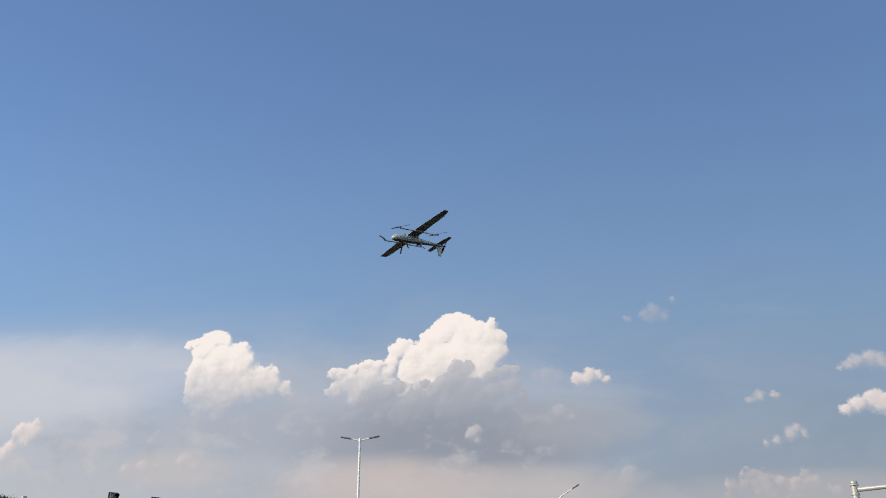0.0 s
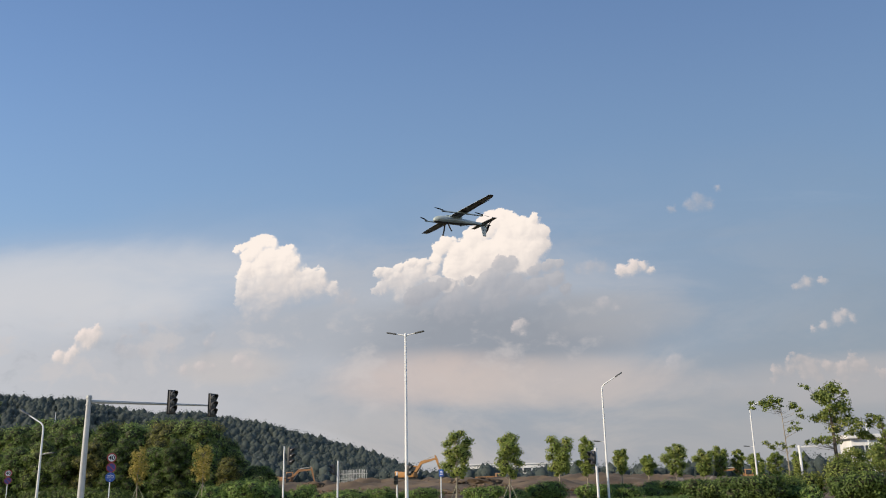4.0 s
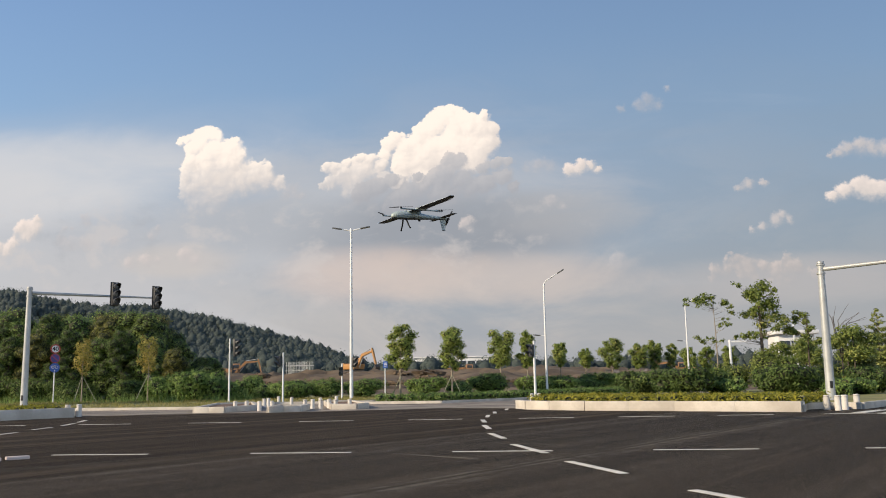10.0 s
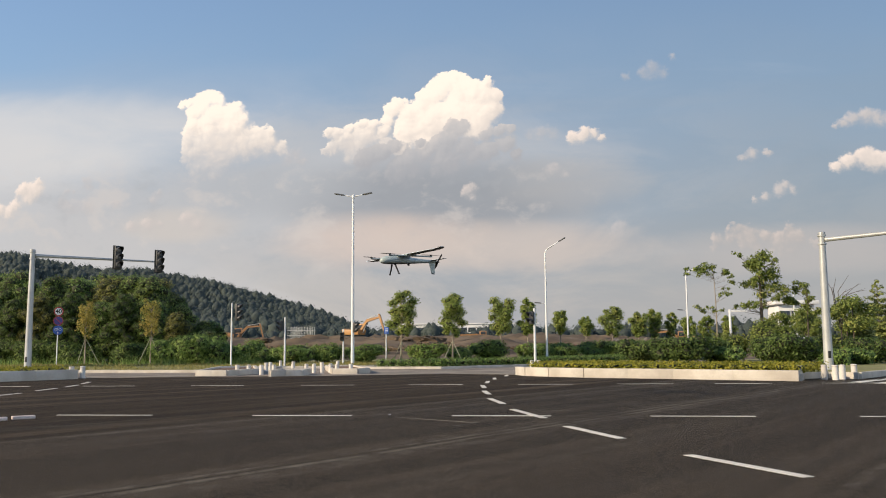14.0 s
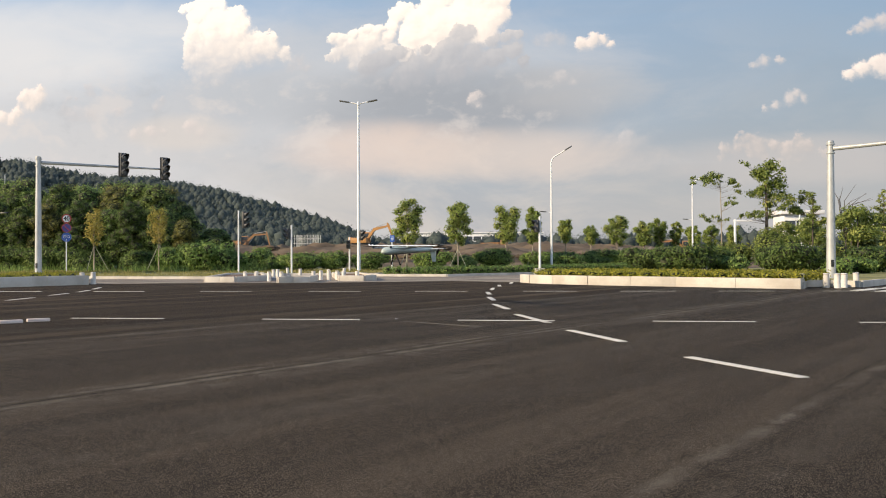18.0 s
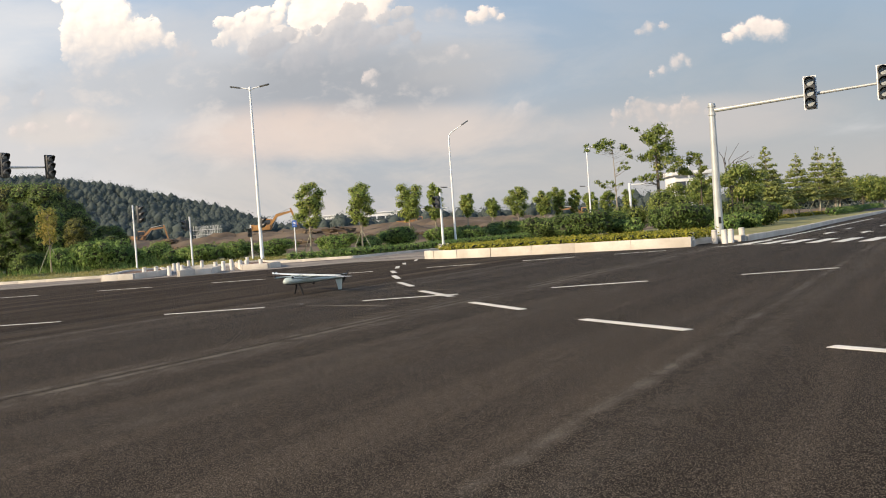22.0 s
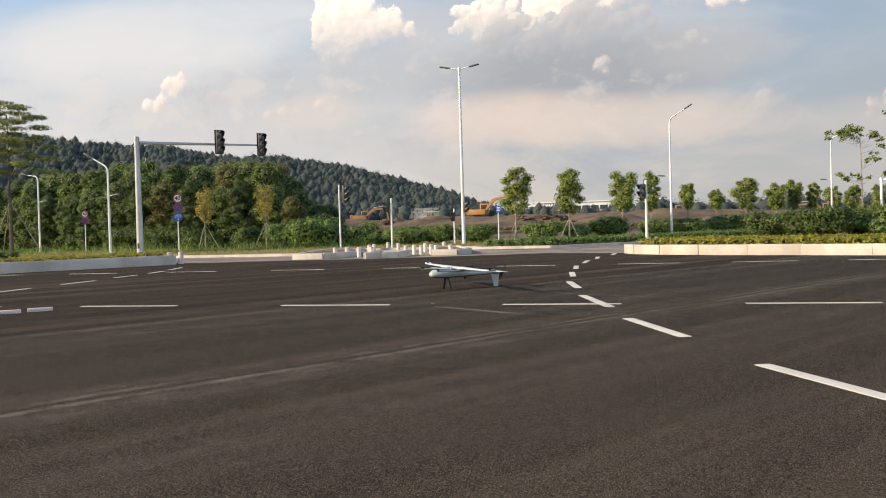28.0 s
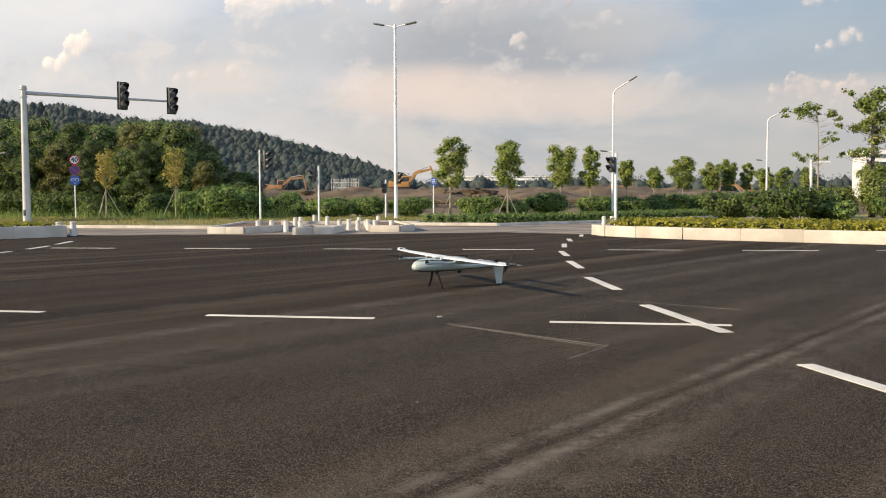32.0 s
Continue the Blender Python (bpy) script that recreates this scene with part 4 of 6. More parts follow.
def oval(height, clear, width, n, seed):
    """Clumps that fill an uneven oval crown."""
    rng = random.Random(seed)
    out = []
    for i in range(n):
        k = (i + 0.5) / n
        z = clear + (height - clear) * (0.08 + 0.84 * k)
        w = width * 0.5 * math.sin(math.pi * (0.11 + 0.70 * k)) ** 0.7
        a = i * 2.4 + rng.uniform(-0.4, 0.4)
        d = w * rng.uniform(0.25, 0.6)
        r = w * rng.uniform(0.34, 0.62)
        d = w * rng.uniform(0.30, 0.74)
        out.append((d * math.cos(a), d * math.sin(a), z, r, r, max(r * 0.72, 0.24)))
    return out


# the row of staked street trees along the side road: x, y, height, crown width, clear trunk, seed
ROW = [(-9.43, 70.9, 6.05, 2.75, 1.75), (-5.15, 70.1, 5.6, 2.5, 1.75), (-1.65, 78.8, 5.7, 2.75, 2.0), (0.75, 78.6, 5.6, 2.0, 2.0), (3.75, 83.0, 4.6, 1.6, 2.2), (6.25, 86.1, 4.1, 1.5, 2.1), (9.25, 91.4, 5.4, 2.5, 1.9), (12.5, 96.5, 4.9, 2.3, 1.9), (14.3, 98.0, 5.3, 2.0, 1.8), (16.3, 99.1, 4.9, 1.6, 1.9), (19.0, 104.0, 4.6, 1.9, 1.8), (21.5, 107.0, 4.8, 2.0, 1.7), (25.0, 112.0, 5.0, 2.2, 1.7)]
for i, (x, y, h, w, clear) in enumerate(ROW):
    lbl = "young street tree with a dense oval yellow-green crown" if w > 2.2 else "slim young street tree held by bamboo stakes"
    t = tree(lbl, h, 0.075, oval(h, clear, w, 17, 30 + i), int(1500 * w), 0.090, LEAF_STREET, PALE_BARK, 30 + i, "row of street trees", 1.6, 0.5, 0.50, inner=0.52)
    t.matrix_basis = pose(x, y, 0.1, 0, 0, i * 67)

for i, (x, y, h, w) in enumerate(((-33.9, 65.8, 5.2, 2.0), (-28.3, 65.4, 5.2, 1.9))):
    t = tree("thin young tree with sparse yellowing leaves", h, 0.06, oval(h, 1.9, w * 0.92, 20, 50 + i), 1300, 0.085, LEAF_YELLOW, PALE_BARK, 50 + i, "yellowing young trees", 2.0)
    t.matrix_basis = pose(x, y, 0.1, 0, 0, i * 90)


def heap(width, deep, height, n, seed):
    """Clumps for a bush that reaches to the ground."""
    rng = random.Random(seed)
    out = [(0, 0, height * 0.42, width * 0.36, deep * 0.36, height * 0.42)]
    for i in range(n):
        a = i * 2.4
        d = rng.uniform(0.5, 1.0)
        r = rng.uniform(0.20, 0.32)
        out.append((math.cos(a) * width * 0.36 * d, math.sin(a) * deep * 0.36 * d, height * rng.uniform(0.25, 0.76), width * r, deep * r, height * rng.uniform(0.22, 0.32)))
    return out


def bush(x, y, z, width, deep, height, mat, label, seed, density=420, leaf=0.10, group=""):
    t = thing("bush", label, "bush", pose(x, y, z), group)
    g = Geo()
    rng = random.Random(seed)
    for k in range(7):
        a = k * 0.9
        g.pipe([(0.1 * math.cos(a), 0.1 * math.sin(a), -0.03), (width * 0.16 * math.cos(a), deep * 0.16 * math.sin(a), height * 0.35), (width * 0.3 * math.cos(a), deep * 0.3 * math.sin(a), height * 0.72)], [0.03, 0.022, 0.01], 5, False)
    part("stems", g, BARK, t)
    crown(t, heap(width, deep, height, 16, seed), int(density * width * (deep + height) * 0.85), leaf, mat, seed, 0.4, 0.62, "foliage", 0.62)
    return t


# shrubs between the verge and the building site
k = 0
for x, y, w, h in ((-22.2, 72, 2.0, 1.7), (-20.4, 70, 1.6, 1.0), (-17.6, 68, 3.6, 1.30), (-15.2, 69, 2.6, 1.25), (-12.4, 70, 3.2, 1.2), (-7.4, 71, 3.2, 1.2), (-5.0, 74, 2.0, 1.0), (-2.6, 76, 3.2, 1.45), (1.2, 79, 3.0, 1.3), (3.6, 81, 3.6, 1.3), (6.9, 84, 3.8, 1.4), (10.2, 88, 4.2, 1.5), (13.5, 92, 4.4, 1.5), (17.0, 96, 5.0, 1.6), (20.5, 100, 5.0, 1.7)):
    bush(x, y, 0.08, w, 2.6, h * 1.22, LEAF_BUSH, "loose green shrub at the edge of the building site", 100 + k, 700, 0.075, "shrubs by the building site")
    k += 1
# thick bushes at the left wood's foot
for x, y, w, h in ((-27.3, 66.5, 3.2, 2.2), (-25.2, 66, 2.8, 2.4), (-23.4, 65.5, 2.6, 2.3), (-22.0, 66.5, 2.2, 1.6), (-31.2, 69, 4.0, 2.6), (-36.5, 69, 4.2, 2.6), (-40.5, 70, 4.5, 2.8), (-44.8, 71, 4.5, 3.0), (-49.5, 72, 5.0, 3.2), (-55, 74, 6.0, 3.4), (-61, 76, 6.0, 3.6), (-68, 78, 7.0, 3.8)):
    bush(x, y, 0.08, w, 3.0, h if x > -28 else h * 0.72, LEAF_BUSH if x > -28 else LEAF_DARK, "thick green undergrowth at the edge of the wood", 140 + k, 460, 0.11, "undergrowth")
    k += 1


def wood_tree(seed, h, w, mat, label):
    """A broadleaf tree of a thicket: many lumps of foliage, leafy almost to the ground."""
    rng = random.Random(seed)
    clumps = []
    for i in range(44):
        k = i / 43
        a, z = i * 2.4, h * (0.08 + 0.86 * k ** 0.9)
        rr = w * 0.5 * (1.0 - 0.70 * k ** 2.6)
        d = rr * rng.uniform(0.30, 1.0)
        r = w * rng.uniform(0.10, 0.185)
        clumps.append((d * math.cos(a), d * math.sin(a), z, r * 1.15, r * 1.15, r * 0.85))
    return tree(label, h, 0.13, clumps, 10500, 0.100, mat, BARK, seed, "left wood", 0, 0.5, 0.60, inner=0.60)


WOODS = [wood_tree(200, 8.0, 5.2, LEAF_WOOD, "dense green broadleaf tree in the wood"), wood_tree(201, 8.0, 5.6, LEAF_BUSH, "dense green broadleaf tree in the wood"), wood_tree(202, 8.0, 5.0, LEAF_DARK, "dark green broadleaf tree in the wood"), wood_tree(203, 8.0, 4.8, LEAF_BROWN, "bronze-tinged broadleaf tree in the wood")]


def wood_crest(x):
    """Height of the wood's crown line, which falls away at its eastern end."""
    return float(np.interp(x, [-80, -52, -46, -40, -34, -31.2, -29.6, -28, -26.6, -25], [7.0, 7.1, 7.4, 7.3, 7.2, 6.9, 5.5, 4.4, 3.4, 2.4]))


spots = []
rng = random.Random(8)
for i in range(20):
    x = -26.4 - 2.45 * i
    spots.append((x + rng.uniform(-0.5, 0.5), 71.6 + 0.10 * i + rng.uniform(-0.8, 0.8), rng.uniform(0.72, 0.90)))
    spots.append((x - 1.5 + rng.uniform(-0.5, 0.5), 75.5 + 0.15 * i + rng.uniform(-1.0, 1.0), rng.uniform(0.92, 1.06)))
    if i < 14:
        spots.append((x - 3.2 + rng.uniform(-0.6, 0.6), 81 + 0.2 * i + rng.uniform(-1.5, 1.5), rng.uniform(0.98, 1.10)))
first = set()
for i, (x, y, s) in enumerate(spots):
    kind = (0, 2, 1, 3, 0, 2, 1, 0, 3, 2)[i % 10] if i < 26 else (1, 0, 1, 2, 0)[i % 5]
    m = pose(x, y, 0.08, 0, 0, rng.uniform(0, 360))
    s *= wood_crest(x * 73 / y) * y / 73 / 8.0
    if kind in first:
        one = copy_thing(WOODS[kind], m)
    else:
        first.add(kind)
        one = WOODS[kind]
        one.matrix_basis = m
    wide = max(s, 0.55)
    one.scale = (wide, wide, s)

# tall loose trees, tiered trees and dark bushes on the island
rng = random.Random(9)


def sprays(spots, flat):
    """Clumps from (x, z, radius), set at various depths."""
    out = []
    for x, z, r in spots:
        y = rng.uniform(-0.7, 0.7) * min(1.0, 0.4 + abs(x))
        for k in range(3):
            s = r * rng.uniform(0.65, 1.15)
            out.append((x + rng.uniform(-0.9, 0.9) * r, y + rng.uniform(-0.9, 0.9) * r, z + rng.uniform(-0.6, 0.6) * r, s, s, s * flat))
    return out


sp = sprays([(-1.58, 6.27, 0.36), (-0.94, 6.55, 0.40), (-0.33, 6.58, 0.32), (0.06, 6.27, 0.32), (-1.18, 6.08, 0.36), (-0.49, 6.03, 0.40), (0.66, 6.10, 0.32), (1.04, 5.79, 0.28), (1.21, 5.37, 0.24), (0.56, 4.81, 0.28), (0.21, 4.51, 0.24), (0.87, 4.58, 0.20), (-1.17, 3.63, 0.24), (-0.77, 3.48, 0.24), (0.04, 3.42, 0.24), (0.46, 3.52, 0.16), (-0.42, 3.74, 0.20)], 0.55)
tree("tall slim tree with a few flat sparse leaf clumps", 7, 0.062, sp, 1500, 0.085, LEAF_SPARSE, PALE_BARK, 300, "", 0, 0.5, 0.0).matrix_basis = pose(13.95, 62, 0.18)
sp = sprays([(-1.49, 7.26, 0.28), (-0.70, 6.92, 0.48), (-0.07, 7.0, 0.56), (0.54, 7.03, 0.40), (0.97, 6.76, 0.32), (-0.32, 6.48, 0.48), (0.28, 6.24, 0.56), (0.96, 6.06, 0.36), (-0.61, 5.40, 0.40), (0.02, 5.52, 0.56), (0.73, 5.18, 0.52), (1.10, 4.71, 0.48), (0.16, 4.70, 0.48), (0.81, 4.16, 0.40), (-1.02, 5.31, 0.32), (0.50, 3.86, 0.32), (-1.14, 3.81, 0.32), (-0.60, 3.86, 0.32), (-1.68, 3.69, 0.20), (0.0, 6.6, 0.4), (0.4, 5.8, 0.45)], 0.75)
tree("tall tree with a dark trunk and clumped green crown", 7.5, 0.17, sp, 5200, 0.088, LEAF_SPARSE, BARK, 301, "", 0, 0.4, 0.1).matrix_basis = pose(17.0, 62, 0.18)
for x, y, w, h in ((17.2, 60.5, 2.9, 3.0), (14.6, 61.5, 2.6, 1.9), (22.6, 66.0, 3.0, 2.0)):
    bush(x, y, 0.18, w, 2.4, h, LEAF_DARK if h > 3 else LEAF_SPARSE, "tall loose green shrub behind the clipped bushes", 170 + int(x), 640, 0.08, "tall island shrubs")
sp = sprays([(-0.33, 5.33, 0.32), (-0.66, 4.86, 0.36), (-0.09, 4.82, 0.32), (0.19, 4.19, 0.32), (-1.03, 4.28, 0.36), (-0.65, 3.84, 0.32), (0.07, 3.59, 0.32), (-0.50, 3.14, 0.28), (0.5, 3.3, 0.3), (0.3, 2.6, 0.4), (-0.7, 2.4, 0.4)], 0.7)
tree("loose light green tree on the island", 5.5, 0.08, sp, 2600, 0.085, LEAF_SPARSE, BARK, 302, "", 0, 0.8, 0.3).matrix_basis = pose(20.0, 62, 0.18)
sp = [(0.0, 0, 3.9, 1.0, 1.0, 0.5), (-1.0, 0.2, 3.3, 0.8, 0.8, 0.5), (1.1, 0.1, 3.4, 0.9, 0.8, 0.5), (0.2, -0.4, 2.5, 1.1, 1.0, 0.6)]
for x, y, a in ((22.6, 61, 10), (24.5, 68, 120), (25.0, 80, 60), (28.5, 92, 300), (25.5, 90, 30), (30.5, 97, 80)):
    tree("rounded light green tree on the island", 4.4, 0.07, sp, 2600, 0.10, LEAF_SPARSE, BARK, int(303 + a), "island trees", 0, 0.7, 0.3).matrix_basis = pose(x, y, 0.18, 0, 0, a)
# a bare tree
g = Geo()
rng = random.Random(4)
for i in range(9):
    a = i * 0.7 - 2.6
    g.pipe([(0, 0, 2.0), (0.5 * math.cos(a), 0.2 * math.sin(a), 4.2 + 0.1 * i), (1.9 * math.cos(a * 0.7), 0.3 * math.sin(a), 5.2 + rng.uniform(-0.4, 0.9))], [0.035, 0.024, 0.008], 5, False)
g.tube((0, 0, -0.05), (0, 0, 2.1), 0.06, 0.045, 7)
bare = thing("bare_tree", "leafless tree with thin grey branches", "tree", pose(22.8, 64, 0.18))
part("trunk", g, BARK, bare)


def tiered(h, w, tiers, seed):
    rng = random.Random(seed)
    out = []
    for i in range(tiers):
        k = i / (tiers - 1)
        r = w * 0.5 * (1 - k) ** 0.8 + 0.2
        z = h * (0.28 + 0.70 * k)
        n = max(3, int(7 * (1 - k)) + 2)
        for j in range(n):
            a = j * 2 * math.pi / n + i * 0.8 + rng.uniform(-0.2, 0.2)
            d = r * rng.uniform(0.45, 0.75)
            out.append((d * math.cos(a), d * math.sin(a), z + rng.uniform(-0.15, 0.15), r * 0.45, r * 0.45, 0.20))
    return out


for i, (x, y, h, w) in enumerate(((29.4, 75, 6.4, 3.4), (36.0, 85, 6.1, 3.6), (40.2, 90, 7.0, 3.8), (44.0, 95, 7.1, 3.6), (48.5, 104, 6.6, 4.0), (26.0, 70, 4.0, 3.0), (33.0, 82, 4.0, 3.2))):
    tree("tiered light green tree held by long stakes", h, 0.085, tiered(h, w, 10, 320 + i), 5600, 0.12, LEAF_PINE, PALE_BARK, 320 + i, "tiered trees along the road", 2.6, 1.4, 0.2).matrix_basis = pose(x, y, 0.18, 0, 0, i * 50)
for i, (x, y, s) in enumerate(((55, 112, 1.0), (60, 118, 0.95), (64, 126, 1.05), (70, 134, 1.0))):
    tree("rounded roadside tree farther along the road", 5.0, 0.1, oval(4.3 * s, 1.0, 4.4, 14, 340 + i), 3400, 0.14, LEAF_SPARSE, BARK, 340 + i, "far roadside trees", 0).matrix_basis = pose(x, y, 0.2, 0, 0, i * 77)


def umbrella(low, high, reach, seed):
    """Flat sprays of foliage in a broad dome."""
    rng = random.Random(seed)
    out = []
    for i in range(44):
        k = (i + 0.5) / 44
        z = low + (high - low) * k
        r = reach * math.sqrt(max(0.05, 1 - (k * 0.95) ** 2.2))
        a = i * 2.4
        d = r * rng.uniform(0.25, 0.9)
        out.append((d * math.cos(a), d * math.sin(a), z + rng.uniform(-0.15, 0.15) - 0.04 * d, reach * 0.27, reach * 0.27, 0.17))
    return out


for x, y, h, a in ((-40.4, 52, 10.0, 0), (-46.2, 50, 9.6, 40)):
    tree("tall spreading tree with feathery flat light green branches", h, 0.12, umbrella(5.6, h + 0.3, 3.3, 350 + a), 8500, 0.10, LEAF_PINE, BARK, 350 + a, "spreading trees by the planter", 3.6, 1.4, 0.15).matrix_basis = pose(x, y, 0.2, 0, 0, a)

for x, y, w, h, mat in ((10.2, 54, 3.6, 1.75, LEAF_DARK), (12.4, 56, 2.6, 1.6, LEAF_DARK), (13.2, 55, 1.8, 1.1, LEAF_BUSH), (15.2, 50, 3.8, 1.65, LEAF_DARK), (17.5, 49, 1.5, 0.9, LEAF_BUSH), (19.0, 50, 1.6, 0.9, LEAF_BUSH), (20.6, 53, 3.0, 1.7, LEAF_DARK), (22.5, 58, 2.6, 1.4, LEAF_HEDGE), (8.2, 58, 3.0, 1.5, LEAF_DARK)):
    bush(x, y, 0.18, w, 2.2, h, mat, "clipped dark green bush on the island" if mat is LEAF_DARK else "small yellow-green bush on the island", 180 + k, 620, 0.085, "island bushes")
    k += 1


def hedge(name, label, line, offset, width, base, height, mat, seed, density, leaf):
    """A clipped low hedge that follows a line, set back from it."""
    clumps = []
    for a, b in zip(line, line[1:]):
        a, b = Vector(a), Vector(b)
        u = (b - a).normalized()
        n = Vector((-u.y, u.x))
        count = max(2, int((b - a).length / 0.55))
        for i in range(count):
            for j in range(max(1, int(width / 0.5))):
                p = a + (b - a) * ((i + 0.5) / count) + n * (offset + (j + 0.5) * 0.5)
                clumps.append((p.x, p.y, base + height * 0.5, 0.36, 0.36, height * 0.55))
    ob = new(name, leaf_mesh(name, clumps, int(len(clumps) * density), leaf, mat, seed, 0.8, 0.50, 0.40))
    return tagged(ob, label, "hedge")


hedge("hedge", "low clipped golden-green hedge on the island", ISLAND_FRONT, 0.45, 3.5, 0.28, 0.36, LEAF_HEDGE, 400, 120, 0.06)
hedge("hedge", "low clipped golden hedge along the planter", LEFT_SIDE[::-1], 0.4, 1.6, 0.24, 0.34, LEAF_HEDGE, 401, 110, 0.06)
hedge("hedge", "low dark green hedge in the planter", [(-44, 6), (-25.5, 35.5)], -0.5, 1.2, 0.24, 0.6, LEAF_DARK, 402, 60, 0.09)
hedge("hedge", "low green hedge along the side road", [(-8.2, 52.6), (-3.9, 52.4), (0.4, 57.2), (6.0, 66.5), (20, 90)], 0.3, 1.8, 0.08, 0.52, LEAF_BUSH, 403, 90, 0.070)
hedge("hedge", "golden hedge strip beside the far road", [(26.5, 72.5), (33.0, 80.5), (46.5, 97)], 0.0, 1.8, 0.20, 0.35, LEAF_HEDGE, 404, 40, 0.09)
hedge("hedge", "low green hedge beside the far road", [(36.0, 76.0), (58, 112)], 0.3, 1.2, 0.28, 0.6, LEAF_BUSH, 405, 40, 0.1)


def grass(name, label, spots, height, mat, seed):
    """Single upright blades of grass, each bent a little, at spots."""
    rng = np.random.default_rng(seed)
    p = np.array(spots, float)
    n = len(p)
    a = rng.uniform(0, 2 * math.pi, n)
    h = height * rng.uniform(0.4, 1.3, n)
    side = np.stack([np.cos(a), np.sin(a), np.zeros(n)], 1) * 0.022
    lean = np.stack([rng.normal(size=n), rng.normal(size=n), np.zeros(n)], 1) * (h * 0.3)[:, None]
    tip = p + lean + np.stack([np.zeros(n), np.zeros(n), h], 1)
    verts = np.stack([p - side, p + side, tip], 1).reshape(-1, 3)
    me = bpy.data.meshes.new(name)
    me.from_pydata(verts.tolist(), [], np.arange(3 * n).reshape(-1, 3).tolist())
    me.materials.append(mat)
    return tagged(new(name, me), label, "grass", "", "stuff")


rng = np.random.default_rng(31)
spots = []
while len(spots) < 26000:
    x, y = rng.uniform(-52, 2), rng.uniform(46.6, 71)
    d = 0.53 * (y - 56) - 0.848 * (x - 0.5)
    if d < 0.8 or x > -8.6 or -17.2 < x < -7.8 and y < 56 or y < 47 + 0.066 * (x + 24) or rng.random() > 0.35 + 0.65 * (y - 46) / 25:
        continue
    if noise.noise((x * 0.5, y * 0.5, 4)) + 0.25 < rng.random() * 0.6:
        continue
    spots.append((x, y, 0.09))
LEAF_GRASS = foliage("leaf_dry_grass", (0.17, 0.17, 0.05), (0.34, 0.30, 0.10), (0.46, 0.38, 0.15), 0.4)
grass("grass", "dry yellow-green grass tufts on the verge", spots, 0.13, LEAF_GRASS, 32)

spots = []
rng = np.random.default_rng(33)
while len(spots) < 3600:
    x, y = rng.uniform(-66, -19.5), rng.uniform(59.5, 69)
    if noise.noise((x * 0.35, y * 0.35, 9)) + 0.15 + (y - 62) * 0.06 > rng.random() * 0.7:
        spots.append((x, y, 0.09))
grass("tall_grass", "tall green weeds and grass at the foot of the wood", spots, 0.62, LEAF_BUSH, 34)

# ---- street furniture ----
def signal_head(owner, m, lenses=3, mat=DARK_LENS, size=0.42, board=None, name="signal_head"):
    """A traffic signal head facing -y: housing, a hooded lens for each light, and a back board where it has one."""
    h = size * 1.02 * lenses
    g = Geo().box((0, 0, 0), (size, size * 0.42, h), 0.04)
    head = part(name, g, BLACK, owner)
    head.matrix_basis = m
    if board:
        part("back_board", Geo().box((0, size * 0.25, 0), (size * 1.22, 0.02, h + size * 0.2), 0.02), board, head, "flat back board")
    for i in range(lenses):
        z = (lenses - 1) * size * 0.5 - i * size
        part("lens", Geo().pipe([(0, -size * 0.20, z), (0, -size * 0.25, z), (0, -size * 0.28, z)], [size * 0.40, size * 0.37, size * 0.15], 18), mat, head)
        hood = Geo()
        n = 16
        verts, faces = [], []
        for k in range(n + 1):
            a = radians(-35 + 250 * k / n)
            deep = size * (0.34 + 0.52 * max(0.0, math.sin(a)))
            for r, d in ((0.44, 0), (0.44, deep), (0.415, deep), (0.415, 0)):
                verts.append((size * r * math.cos(a), -size * 0.2 - d, z + size * r * math.sin(a)))
        for k in range(n):
            for e in range(4):
                faces.append((k * 4 + e, k * 4 + (e + 1) % 4, k * 4 + 4 + (e + 1) % 4, k * 4 + 4 + e))
        part("hood", hood.faces(verts, faces), HOOD, head)
    return head


def facing(p, way):
    """A pose at p that turns -y towards way."""
    return pose(*p, 0, 0, math.degrees(math.atan2(way[1], way[0])) + 90)


def mast(label, foot, heads, tip, lift, way, lens, board):
    """A road-signal mast: an eight-sided tapered post with a door, a collar, a tapered arm and its signal heads."""
    t = thing("signal_mast", label, "traffic light", pose(*foot))
    f = Vector(foot)
    part("post", Geo().tube((0, 0, 0.02), (0, 0, lift + 0.25), 0.20, 0.135, 12), GREY_STEEL, t)
    part("base_plate", Geo().box((0, 0, 0.02), (0.6, 0.6, 0.05), 0.01), GREY_STEEL, t)
    part("access_door", Geo().box((0.0, -0.19, 0.65), (0.12, 0.03, 0.3), 0.01), BLACK, t)
    part("cap", Geo().pipe([(0, 0, lift + 0.25), (0, 0, lift + 0.33), (0, 0, lift + 0.36)], [0.155, 0.15, 0.06], 12), GREY_STEEL, t)
    for z in (lift - 0.22, lift + 0.16):
        part("collar", Geo().tube((0, 0, z), (0, 0, z + 0.06), 0.185, 0.185, 14), GREY_STEEL, t)
    end = Vector(tip) - f
    start = Vector((end.x, end.y, 0)).normalized() * 0.14 + Vector((0, 0, lift))
    part("arm", Geo().pipe([start, start.lerp(end, 0.33), start.lerp(end, 0.66), end], [0.10, 0.085, 0.068, 0.05], 12), GREY_STEEL, t)
    for p in heads:
        signal_head(t, facing(Vector(p) - f + Vector((way[0], way[1], 0)) * 0.17, way), 3, lens, 0.44, board)
    return t


mast("grey steel signal mast with two dark hooded signals", (-26.75, 46.5, 0.10), [(-23.2, 49.4, 6.72), (-21.9, 52.2, 6.74)], (-21.75, 52.4, 6.72), 6.52, (0.82, -0.57), DARK_LENS, BLACK)
